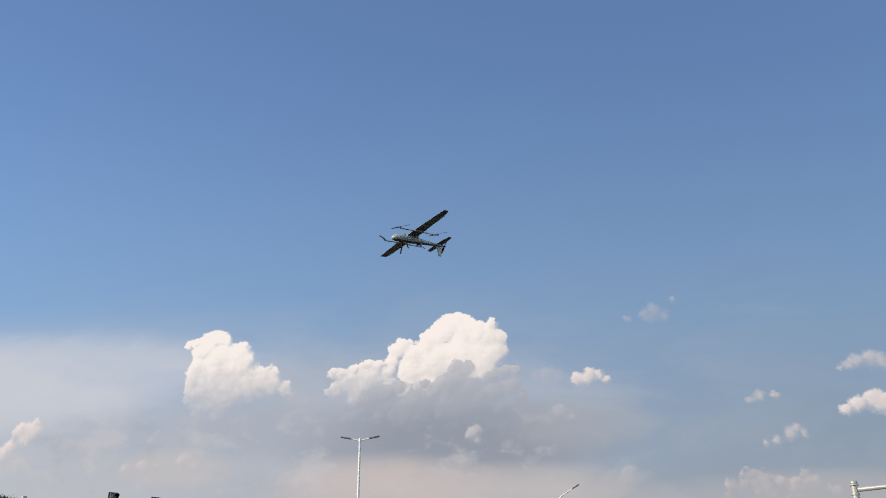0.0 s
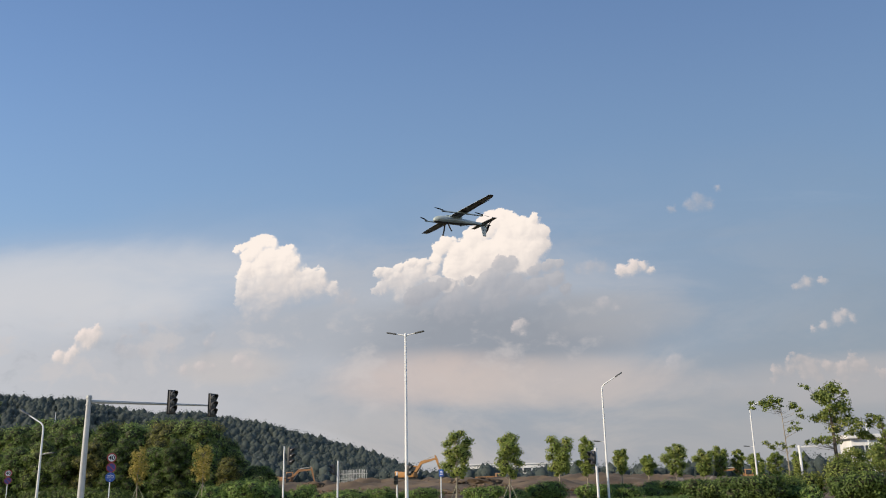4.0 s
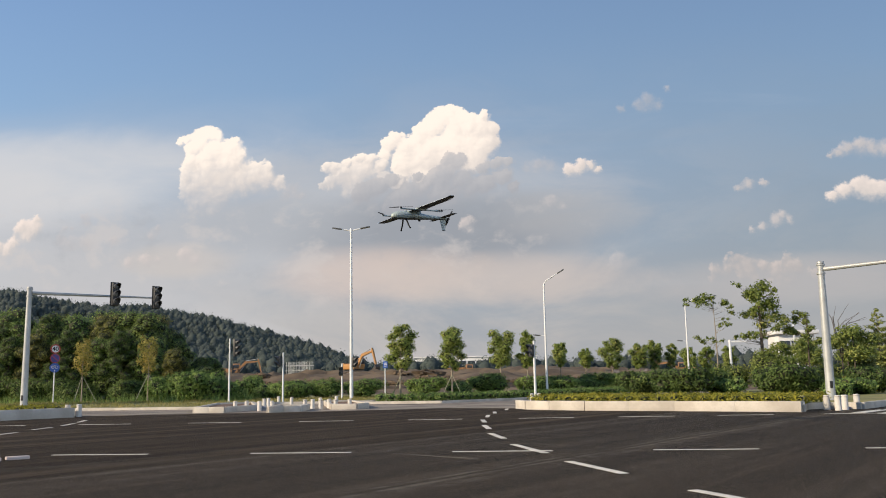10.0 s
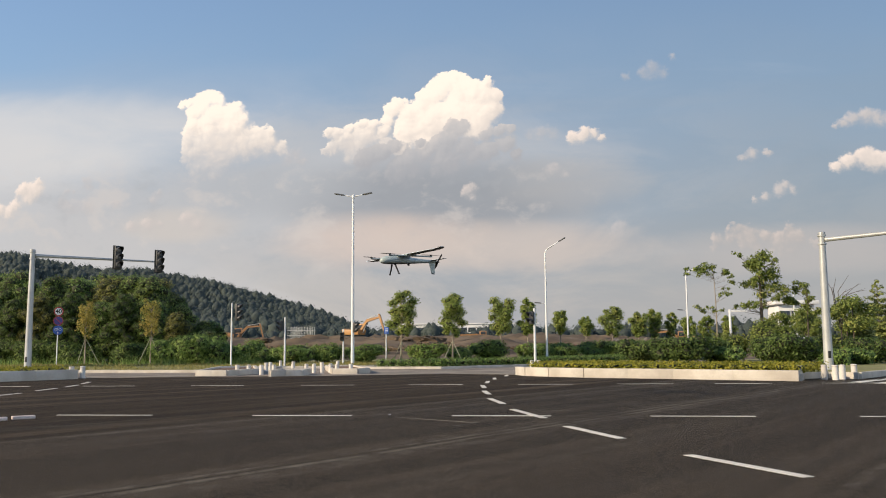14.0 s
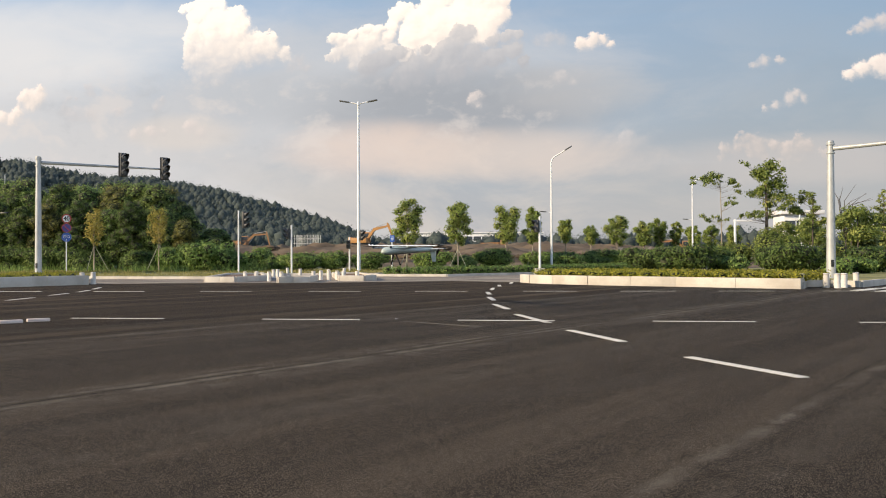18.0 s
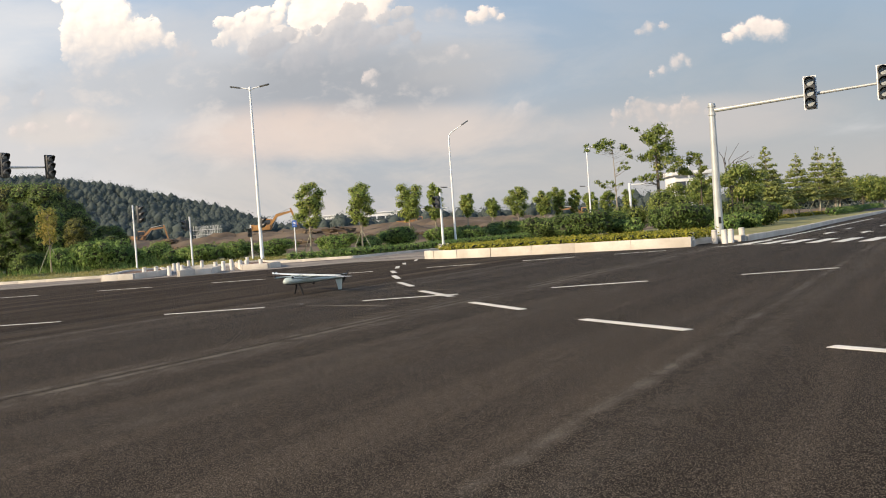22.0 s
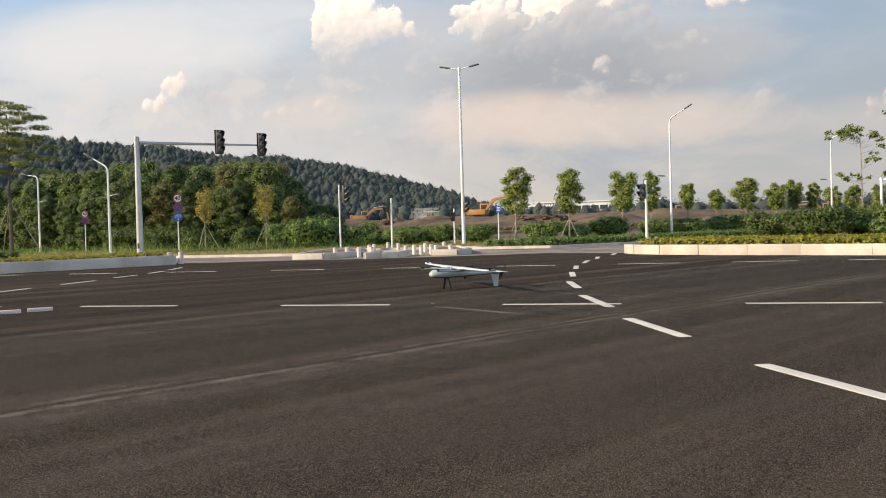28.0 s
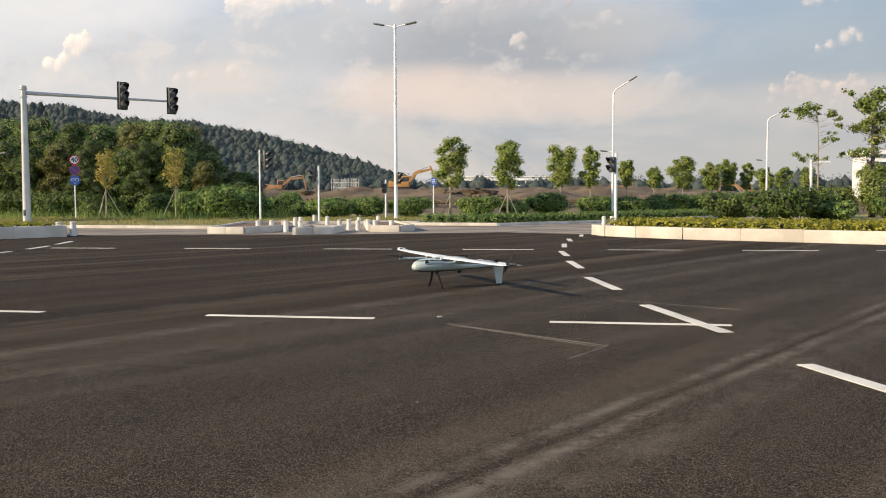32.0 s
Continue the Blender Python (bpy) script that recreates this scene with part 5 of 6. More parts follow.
mast("pale steel signal mast with two unlit white-bordered signals", (14.25, 39.7, 0.20), [(17.75, 37.3, 6.03), (20.2, 35.9, 6.08)], (20.5, 35.7, 6.08), 5.65, (-0.45, -0.89), GREY_LENS, SIGN_WHITE)


def post_signal(label, foot, top, heads):
    """A slim post with small signal heads: (height, side offset, facing, lenses, size)."""
    t = thing("post_signal", label, "traffic light", pose(*foot))
    part("post", Geo().tube((0, 0, -0.02), (0, 0, top), 0.062, 0.055, 10), WHITE_PAINT, t)
    part("foot_plate", Geo().tube((0, 0, 0), (0, 0, 0.05), 0.13, 0.12, 10), WHITE_PAINT, t)
    part("cap", Geo().ball((0, 0, top), (0.058, 0.058, 0.03), 0, 1), WHITE_PAINT, t)
    for z, dx, dy, way, lenses, size in heads:
        signal_head(t, facing((dx, dy, z), way), lenses, DARK_LENS, size)
        part("bracket", Geo().tube((0, 0, z), (dx, dy, z), 0.025, 0.025, 8), BLACK, t)
    return t


post_signal("slim white signal post with a three-light signal", (-19.2, 58.2, 0.10), 4.28, [(3.65, 0.42, -0.05, (0.97, -0.2), 3, 0.38), (2.2, 0.22, 0.0, (0.9, 0.3), 2, 0.28)])
post_signal("slim white post with a pedestrian signal", (-14.75, 55.9, 0.05), 3.22, [(2.68, -0.26, 0.0, (-0.75, -0.6), 2, 0.34)])
post_signal("short white post with a pedestrian signal", (-12.7, 64.0, 0.05), 2.6, [(2.05, -0.05, -0.16, (0.05, -1), 2, 0.31)])
post_signal("slim white post with a dark pedestrian signal", (1.62, 41.3, 0.2), 2.85, [(2.42, -0.14, -0.09, (-0.75, -0.66), 2, 0.29)])


def lamp_head(owner, a, b, name="lamp_head"):
    """A flat luminaire from a to b with a pale lens below."""
    a, b = Vector(a), Vector(b)
    m = Matrix.Translation((a + b) / 2) @ (b - a).to_track_quat("X", "Z").to_matrix().to_4x4()
    head = part(name, Geo().box((0, 0, 0), ((b - a).length, 0.30, 0.085), 0.03), LAMP_HEAD, owner)
    head.matrix_basis = m
    part("lens", Geo().box((0.05, 0, -0.046), ((b - a).length * 0.7, 0.2, 0.012), 0.004), GREY_LENS, head)
    return head


tall = thing("street_lamp", "tall white double-arm street lamp with two flat heads", "street lamp", pose(-11.8, 63.1, 0.05))
part("pole", Geo().tube((0, 0, -0.02), (0, 0, 12.35), 0.135, 0.075, 14), WHITE_PAINT, tall)
part("foot_plate", Geo().box((0, 0, 0.03), (0.5, 0.5, 0.06), 0.01), WHITE_PAINT, tall)
part("hub", Geo().pipe([(0, 0, 12.3), (0, 0, 12.5), (0, 0, 12.6)], [0.10, 0.10, 0.04], 12), WHITE_PAINT, tall)
for s in (-1, 1):
    part("arm", Geo().pipe([(0.04 * s, 0, 12.42), (0.45 * s, 0, 12.50), (0.80 * s, 0, 12.56)], [0.05, 0.042, 0.035], 10), WHITE_PAINT, tall)
    lamp_head(tall, (0.70 * s, 0, 12.55), (1.42 * s, 0, 12.68))
signal_head(tall, facing((0.22, -0.12, 2.7), (0.9, -0.4)), 2, DARK_LENS, 0.36)
part("bracket", Geo().tube((0, 0, 2.7), (0.2, -0.1, 2.7), 0.025, 0.025, 8), BLACK, tall)


def street_lamp(label, foot, bend, reach, rise, side_z, side, s=1.0, group="single-arm street lamps"):
    """A single-arm lamp: a tapered pole that bends into a rising arm, and a small lower arm on the other side."""
    t = thing("street_lamp", label, "street lamp", pose(*foot), group)
    w = 1 if reach > 0 else -1
    part("pole", Geo().pipe([(0, 0, -0.02), (0, 0, bend * 0.5), (0, 0, bend - 0.25), (0.05 * w, 0, bend), (0.22 * w, 0, bend + 0.22), (reach * 0.7, 0, bend + rise * 0.72)], [0.105 * s, 0.085 * s, 0.065 * s, 0.06 * s, 0.055 * s, 0.04 * s], 12), WHITE_PAINT, t)
    part("foot_plate", Geo().box((0, 0, 0.03), (0.42, 0.42, 0.05), 0.01), WHITE_PAINT, t)
    lamp_head(t, (reach * 0.66, 0, bend + rise * 0.69), (reach, 0, bend + rise))
    if side:
        part("side_arm", Geo().tube((0, 0, side_z), (side * 0.5, 0, side_z + 0.06), 0.03, 0.025, 8), WHITE_PAINT, t)
        lamp_head(t, (side * 0.45, 0, side_z + 0.05), (side, 0, side_z + 0.10), "side_lamp_head")
    return t


street_lamp("white single-arm street lamp behind the island", (2.4, 75.0, 0.05), 9.35, 1.75, 1.15, 4.85, -0.95)
street_lamp("white single-arm street lamp among the trees", (17.4, 95.0, 0.05), 8.75, 1.55, 0.95, 4.9, -1.0)
street_lamp("white single-arm street lamp among the trees", (27.5, 92.0, 0.28), 6.4, 1.5, 0.8, 4.0, 0.0)
street_lamp("white single-arm street lamp in front of the wood", (-38.55, 60.0, 0.08), 6.4, -2.0, 1.25, 4.35, 1.0)
street_lamp("white single-arm street lamp in front of the wood", (-53.2, 70.0, 0.08), 6.75, -1.65, 0.5, 4.6, 1.0)


def disc(owner, z, r, mat, name, y=-0.05, thick=0.015):
    return part(name, Geo().pipe([(0, y, z), (0, y - thick, z)], [r, r], 28), mat, owner)


def text_on(owner, words, size, p, mat):
    c = bpy.data.curves.new("lettering", "FONT")
    c.body, c.size, c.align_x, c.align_y, c.extrude, c.offset = words, size, "CENTER", "CENTER", 0.004, 0.010
    c.materials.append(mat)
    ob = new("lettering", c)
    ob.parent = owner
    ob.matrix_basis = pose(*p, 90, 0, 0)
    return ob


def speed_sign(m, full=True):
    t = thing("road_sign", "round speed limit sign above dark blue round signs" if full else "round speed limit sign above a dark blue sign", "road sign", m)
    part("post", Geo().tube((0, 0, -0.02), (0, 0, 4.5), 0.045, 0.045, 10), WHITE_PAINT, t)
    a = disc(t, 4.2, 0.36, SIGN_RED, "speed_disc")
    disc(a, 4.2, 0.27, SIGN_WHITE, "face", -0.066, 0.006)
    text_on(a, "40", 0.46, (0, -0.078, 4.2), LETTER)
    b = disc(t, 3.48, 0.36, SIGN_RED, "parking_disc")
    disc(b, 3.48, 0.31, SIGN_NAVY, "face", -0.066, 0.006)
    part("bar", Geo().box((0, -0.075, 3.48), (0.60, 0.006, 0.05), 0, 0, 0), SIGN_RED, b).matrix_basis = Matrix.Translation((0, 0, 3.48)) @ Matrix.Rotation(radians(45), 4, "Y") @ Matrix.Translation((0, 0, -3.48))
    if full:
        c = disc(t, 2.76, 0.36, SIGN_BLUE, "cycle_disc")
        for dx in (-0.14, 0.14):
            ring = Geo()
            pts = [(dx + 0.095 * math.cos(k * 0.3925), -0.072, 2.80 + 0.095 * math.sin(k * 0.3925)) for k in range(17)]
            part("cycle_wheel", ring.pipe(pts, [0.013] * 17, 6), SIGN_WHITE, c)
        part("cycle_frame", Geo().pipe([(-0.14, -0.072, 2.8), (-0.06, -0.072, 2.93), (0.08, -0.072, 2.93), (0.0, -0.072, 2.8), (-0.06, -0.072, 2.93)], [0.012] * 5, 6), SIGN_WHITE, c)
        part("arrow", Geo().box((0, -0.072, 2.56), (0.05, 0.006, 0.12), 0), SIGN_WHITE, c)
    return t


speed_sign(pose(-35.2, 64.0, 0.02, 0, 0, 38))
speed_sign(pose(-45.3, 66.0, 0.0, 0, 0, 40), False).scale = (0.79, 0.79, 0.79)
t = thing("street_sign", "small blue sign on a slim white post", "road sign", pose(-9.65, 65.0, 0.0))
part("post", Geo().tube((0, 0, -0.02), (0, 0, 2.75), 0.045, 0.04, 10), WHITE_PAINT, t)
panel = part("panel", Geo().box((0.03, -0.06, 2.54), (0.34, 0.025, 0.50), 0.006), SIGN_BLUE, t)
for i in range(3):
    part("marking", Geo().box((0.03, -0.076, 2.66 - 0.11 * i), (0.2, 0.006, 0.04), 0), SIGN_WHITE, panel)

BOLLARD_SPOTS = [(-18.75, 36.9), (-18.55, 37.5), (-12.92, 41.8), (-12.55, 42.39), (-11.65, 41.64), (-13.43, 47.94), (-11.04, 41.68), (-13.53, 49.02), (-14.82, 55.24), (-12.86, 51.34), (-9.88, 43.38), (-9.72, 44.25), (-8.87, 42.62), (-10.27, 48.04), (-8.86, 44.3), (-8.14, 42.66), (-10.44, 52.6), (-7.45, 42.71), (11.26, 33.49), (12.29, 34.0), (12.50, 33.40), (12.92, 33.97), (13.67, 34.92), (1.35, 51.3), (1.75, 51.6)]
bollard = thing("bollard", "short round pale stone bollard", "bollard", group="bollards at the crossing")
part("shaft", Geo().pipe([(0, 0, -0.02), (0, 0, 0.02), (0, 0, 0.40), (0, 0, 0.43)], [0.115, 0.105, 0.10, 0.10], 16), PALE_STONE, bollard)
part("cap", Geo().pipe([(0, 0, 0.43), (0, 0, 0.45), (0, 0, 0.475), (0, 0, 0.485)], [0.085, 0.105, 0.10, 0.05], 16), PALE_STONE, bollard)
for i, (x, y) in enumerate(BOLLARD_SPOTS):
    s = 1.12 if i < 2 or 17 < i < 23 else 1.0
    m = pose(x, y, 0.0, random.uniform(-1, 1), random.uniform(-1, 1), 40 * i)
    if i == 0:
        bollard.matrix_basis = m
        bollard.scale = (s, s, s)
    else:
        copy_thing(bollard, m).scale = (s, s, s)


def refuge(label, outline):
    """A low refuge of dressed kerb stones filled with soil."""
    t = thing("refuge", label, "traffic island", None, "kerbed refuges")
    inner = []
    c = sum((Vector(p) for p in outline), Vector((0, 0))) / len(outline)
    for p in outline:
        inner.append(tuple(c + (Vector(p) - c) * 0.9))
    part("soil", Geo().slab(inner, -0.02, 0.2), SOIL_TOP, t, "bare brown soil")
    kerb_run(t, outline + [outline[0]], 0.28, 0.18, 0.95)
    return t


refuge("low pale stone refuge filled with bare soil", [(-14.2, 39.9), (-12.75, 39.9), (-12.2, 42.8), (-14.8, 50.0), (-16.3, 48.5)])
refuge("small pale stone refuge between the bollards", [(-10.4, 39.1), (-9.2, 39.9), (-9.5, 42.6), (-10.8, 42.2)])
refuge("low pale stone refuge below the tall lamp", [(-8.2, 42.2), (-7.0, 42.2), (-6.7, 43.4), (-9.2, 51.0), (-10.6, 50.5)])

slab_proto = thing("stone_slab", "loose pinkish-white stone slab lying on the road", "stone slab", pose(-8.12, 15.35, 0, 0, 0, 44), "loose slabs")
part("slab", Geo().box((0, 0, 0.03), (0.40, 0.16, 0.06), 0.012), surface("pink_stone", (0.62, 0.50, 0.44), (0.70, 0.60, 0.55), 0.7, 0, 2, 18, 0.2, False), slab_proto)
copy_thing(slab_proto, pose(-7.83, 15.78, 0, 0, 0, 42))
scrap = thing("paper_scrap", "small crumpled white paper scrap on the asphalt", "litter", pose(-1.03, 16.91, 0.0, 0, 0, 30))
scrap.scale = (0.42, 0.42, 0.42)
part("sheet", Geo().loft([[(-0.06, -0.02, 0.002), (-0.02, -0.03, 0.022), (0.03, -0.02, 0.006), (0.07, -0.025, 0.018), (0.07, -0.025, 0.014), (0.03, -0.02, 0.002), (-0.02, -0.03, 0.018), (-0.06, -0.02, 0.0)], [(-0.055, 0.03, 0.006), (-0.015, 0.025, 0.03), (0.03, 0.03, 0.004), (0.075, 0.02, 0.022), (0.075, 0.02, 0.018), (0.03, 0.03, 0.0), (-0.015, 0.025, 0.026), (-0.055, 0.03, 0.002)]]), SIGN_WHITE, scrap)
litter = Geo()
rng = random.Random(77)
for i in range(40):
    x, y = rng.uniform(-9, 8), rng.uniform(6, 24)
    s = rng.uniform(0.005, 0.012)
    litter.ball((x, y, s * 0.6), (s, s * 0.8, s * 0.6), 0.4, 1, i)
tagged(new("pebbles", mesh_of("pebbles", litter, PALE)), "scattered pale pebbles and grit on the asphalt", "pebbles", "", "stuff")


# ---- the building site ----
def site():
    g = Geo()
    xs, ys = [-70 + 1.0 * i for i in range(132)], [82 + 1.1 * j for j in range(113)]
    verts = []
    for y in ys:
        for x in xs:
            edge = min(1.0, max(0.0, (y - 82) / 22), max(0.0, (206 - y) / 10)) * min(1.0, (x + 70) / 10, max(0.0, (62 - x) / 20))
            far = min(1.0, max(0.0, (y - 92) / 30))
            rough = 0.9 * noise.noise((x * 0.14, y * 0.16, 2)) + 0.5 * noise.noise((x * 0.45, y * 0.4, 7)) + 0.30 * noise.noise((x * 1.1, y * 1.0, 3)) + 0.34 * abs(noise.noise((x * 0.8, y * 0.5, 8))) + 0.20 * noise.noise((x * 2.3, y * 2.1, 5))
            h = 0.25 + edge * (0.9 + 1.15 * far + rough * (0.45 + 0.85 * far)) * (1.0 if x < 12 else max(0.45, 1 - (x - 12) / 40))
            verts.append((x, y, h - 0.3 * (1 - edge)))
    n = len(xs)
    g.faces(verts, [(j * n + i, j * n + i + 1, (j + 1) * n + i + 1, (j + 1) * n + i) for j in range(len(ys) - 1) for i in range(n - 1)])
    solid("site_ground", g, SOIL, "bare brown earth of a building site, heaped and rutted", "bare earth")
    heaps = Geo()
    rng = random.Random(12)
    for i in range(26):
        x, y = rng.uniform(-50, -4), rng.uniform(108, 140)
        s = rng.uniform(0.5, 1.4)
        heaps.ball((x, y, 1.8), (1.5 * s, 1.2 * s, 0.55 * s), 0.9, 3, i * 1.3)
        for k in range(46):
            a, d = rng.uniform(0, 6.28), rng.uniform(0.1, 1.7)
            r = rng.uniform(0.10, 0.32)
            heaps.ball((x + 1.7 * s * d * math.cos(a), y + 1.3 * s * d * math.sin(a), 1.75 + 0.66 * s * max(0.0, 1 - d * d * 0.6)), (r * 1.2, r, r * 0.7), 0.7, 1, i * 50 + k)
    for i in range(4200):
        x, y = rng.uniform(-58, 20), 92 + 46 * rng.random() ** 1.4
        r = rng.uniform(0.06, 0.26)
        far = min(1.0, (y - 92) / 30)
        heaps.ball((x, y, 1.08 + 1.0 * far * min(1.0, (y - 82) / 22)), (r * 1.3, r, r * 0.8), 0.7, 1, i)
    solid("soil_heaps", heaps, SOIL, "heaps of dug-up brown soil", "soil heap", "stuff")
    stones = Geo()
    for i in range(260):
        x, y = rng.uniform(-2, 24), rng.uniform(112, 124)
        s = rng.uniform(0.15, 0.45)
        stones.ball((x, y, 1.6 + s * 0.5), s, 0.6, 1, i)
    solid("rubble", stones, PALE, "pale rubble heaped on the site", "rubble", "stuff")


site()


def digger(label, m, paint, swing, boom_up, stick, scale=1.0):
    """A crawler excavator: tracks, and a swinging house with counterweight, cab, boom, stick and bucket."""
    t = thing("excavator", label, "excavator", m, "excavators")
    t.scale = (scale,) * 3
    for s in (-1, 1):
        ring = []
        for k in range(24):
            a = 2 * math.pi * k / 24
            ring.append((1.65 * (1 if math.cos(a) > 0 else -1) + 0.42 * math.cos(a) if abs(math.cos(a)) > 0.05 else 0, 0.45 + 0.42 * math.sin(a)))
        track = part("track", Geo().loft([[(x, s * 1.15 - 0.3, z) for x, z in ring], [(x, s * 1.15 + 0.3, z) for x, z in ring]]), TRACK, t)
        for k in range(5):
            part("roller", Geo().tube((-1.5 + 0.75 * k, s * 1.15 - 0.32, 0.42), (-1.5 + 0.75 * k, s * 1.15 + 0.32, 0.42), 0.26, 0.26, 12), TRACK, track)
    part("undercarriage", Geo().box((0, 0, 0.7), (2.2, 1.8, 0.4), 0.05), TRACK, t)
    house = part("house", Geo().box((-0.35, 0, 1.55), (3.4, 2.5, 0.95), 0.12).box((-1.75, 0, 1.6), (0.7, 2.5, 1.15), 0.2), paint, t)
    house.matrix_basis = pose(0, 0, 0, 0, 0, swing)
    cab = part("cab", Geo().box((0.75, 0.75, 2.25), (1.5, 0.95, 1.6), 0.12), paint, house)
    boom = Geo()
    e = Vector((1.1, -0.1, 1.7))
    mid = e + Vector((2.3 * math.cos(radians(boom_up + 18)), 0, 2.3 * math.sin(radians(boom_up + 18))))
    tip = mid + Vector((2.7 * math.cos(radians(boom_up - 22)), 0, 2.7 * math.sin(radians(boom_up - 22))))
    rings = []
    for p, h in ((e, 0.32), (e.lerp(mid, 0.5), 0.42), (mid, 0.48), (mid.lerp(tip, 0.5), 0.36), (tip, 0.22)):
        rings.append([(p.x - 0.10, p.y - 0.2, p.z + h * 0.5), (p.x - 0.10, p.y + 0.2, p.z + h * 0.5), (p.x + 0.10, p.y + 0.2, p.z - h * 0.5), (p.x + 0.10, p.y - 0.2, p.z - h * 0.5)])
    arm = part("boom", boom.loft(rings), paint, house)
    end = tip + Vector((2.6 * math.cos(radians(stick)), 0, 2.6 * math.sin(radians(stick))))
    back = tip - (end - tip) * 0.22
    rings = []
    for p, h in ((back, 0.2), (tip, 0.38), (tip.lerp(end, 0.5), 0.3), (end, 0.2)):
        n = Vector((-math.sin(radians(stick)), 0, math.cos(radians(stick)))) * h * 0.5
        rings.append([tuple(p + n + Vector((0, -0.16, 0))), tuple(p + n + Vector((0, 0.16, 0))), tuple(p - n + Vector((0, 0.16, 0))), tuple(p - n + Vector((0, -0.16, 0)))])
    part("stick", Geo().loft(rings), paint, house)
    part("bucket", Geo().loft([[(end.x + dx, end.y + y, end.z + dz) for dx, dz in ((0.15, 0.1), (0.45, -0.35), (0.2, -0.95), (-0.45, -0.8), (-0.35, -0.5), (-0.05, -0.5))] for y in (-0.5, 0.5)]), TRACK, house)
    part("boom_cylinder", Geo().tube(e + Vector((0.5, 0.0, -0.3)), mid + Vector((0.1, 0, -0.2)), 0.09, 0.06, 10), GREY_STEEL, house)
    part("stick_cylinder", Geo().tube(mid + Vector((0.1, 0, 0.3)), back, 0.08, 0.06, 10), GREY_STEEL, house)
    part("cab_window", Geo().box((0.75, 1.235, 2.45), (1.1, 0.02, 0.8), 0.005), GLASS_DARK, house)
    part("cab_window", Geo().box((0.75, 0.265, 2.45), (1.1, 0.02, 0.8), 0.005), GLASS_DARK, house)
    part("windscreen", Geo().box((1.51, 0.75, 2.45), (0.02, 0.75, 0.9), 0.005), GLASS_DARK, house)
    return t, house


digger("orange excavator with its arm raised over the soil heaps", pose(-52.0, 150, 2.3, 0, 0, 8), HAZED_ORANGE, 0, 25, -76, 0.84)
busy, busy_house = digger("yellow-orange excavator digging on the soil heaps", pose(-30.2, 150, 2.4, 0, 0, 5), YELLOW, 0, 35, -70, 0.98)


def dump_truck(m):
    """A tipper: chassis, tapered skip, cab with windscreen, and six wheels."""
    t = thing("dump_truck", "dull orange dump truck driving across the building site", "truck", m)
    part("chassis", Geo().box((0, 0, 0.62), (4.3, 0.8, 0.22), 0.03), TRACK, t)
    skip = Geo().loft([[(-2.2, -0.95, 0.80), (0.75, -0.95, 0.80), (0.75, 0.95, 0.80), (-2.2, 0.95, 0.80)], [(-2.45, -1.05, 1.45), (0.80, -1.05, 1.55), (0.80, 1.05, 1.55), (-2.45, 1.05, 1.45)]])
    bed = part("skip", skip, HAZED_ORANGE, t, "ribbed orange skip")
    for k in range(5):
        for s in (-1, 1):
            part("rib", Geo().box((-1.9 + 0.6 * k, 1.03 * s, 1.15), (0.08, 0.08, 0.68), 0.01), HAZED_ORANGE, bed)
    cab = part("cab", Geo().box((1.55, 0, 1.35), (1.25, 1.9, 1.35), 0.14), HAZED_ORANGE, t)
    part("windscreen", Geo().box((2.18, 0, 1.62), (0.03, 1.6, 0.55), 0.01), GLASS_DARK, cab)
    for s in (-1, 1):
        part("side_window", Geo().box((1.60, 0.95 * s, 1.65), (0.8, 0.03, 0.48), 0.01), GLASS_DARK, cab)
        for x in (1.45, -0.95, -1.85):
            wheel = part("wheel", Geo().pipe([(x, 0.72 * s, 0.45), (x, 0.75 * s, 0.45), (x, 1.0 * s, 0.45), (x, 1.03 * s, 0.45)], [0.38, 0.45, 0.45, 0.38], 20), TRACK, t)
            part("hub", Geo().tube((x, 1.0 * s, 0.45), (x, 1.05 * s, 0.45), 0.2, 0.17, 12), GREY_STEEL, wheel)
    return t


truck = dump_truck(pose(-10.4, 150, 1.9))
digger("orange excavator parked behind the trees", pose(27.5, 160, 1.0, 0, 0, 175), HAZED_ORANGE, 0, 18, -85, 0.9)

sc = thing("scaffold", "grey steel scaffold frame on the building site", "scaffold", pose(-37.4, 140, 2.0))
for i in range(8):
    for j in (0, 1, 2):
        part("upright", Geo().tube((-1.9 + 0.54 * i, j * 1.2, 0), (-1.9 + 0.54 * i, j * 1.2, 2.75), 0.038, 0.038, 6), GREY_STEEL, sc)
for j in (0, 1, 2):
    for z in (0.5, 1.3, 2.1):
        part("ledger", Geo().tube((-2.1, j * 1.2, z), (2.1, j * 1.2, z), 0.034, 0.034, 6), GREY_STEEL, sc)


def building(label, m, length, deep, height, floors, bays):
    """A long low building with bands of windows under a flat roof."""
    t = thing("building", label, "building", m)
    part("wall", Geo().box((0, 0, height / 2), (length, deep, height), 0.05), WHITE_WALL, t)
    part("roof", Geo().box((0, 0, height + 0.2), (length + 1, deep + 1, 0.5), 0.1), WHITE_WALL, t)
    for f in range(floors):
        z = height * (f + 0.55) / floors
        for b in range(bays):
            part("window", Geo().box((-length / 2 + length * (b + 0.5) / bays, -deep / 2 - 0.02, z), (length / bays * 0.86, 0.1, height / floors * 0.36), 0.02), GLASS_DARK, t)
    return t


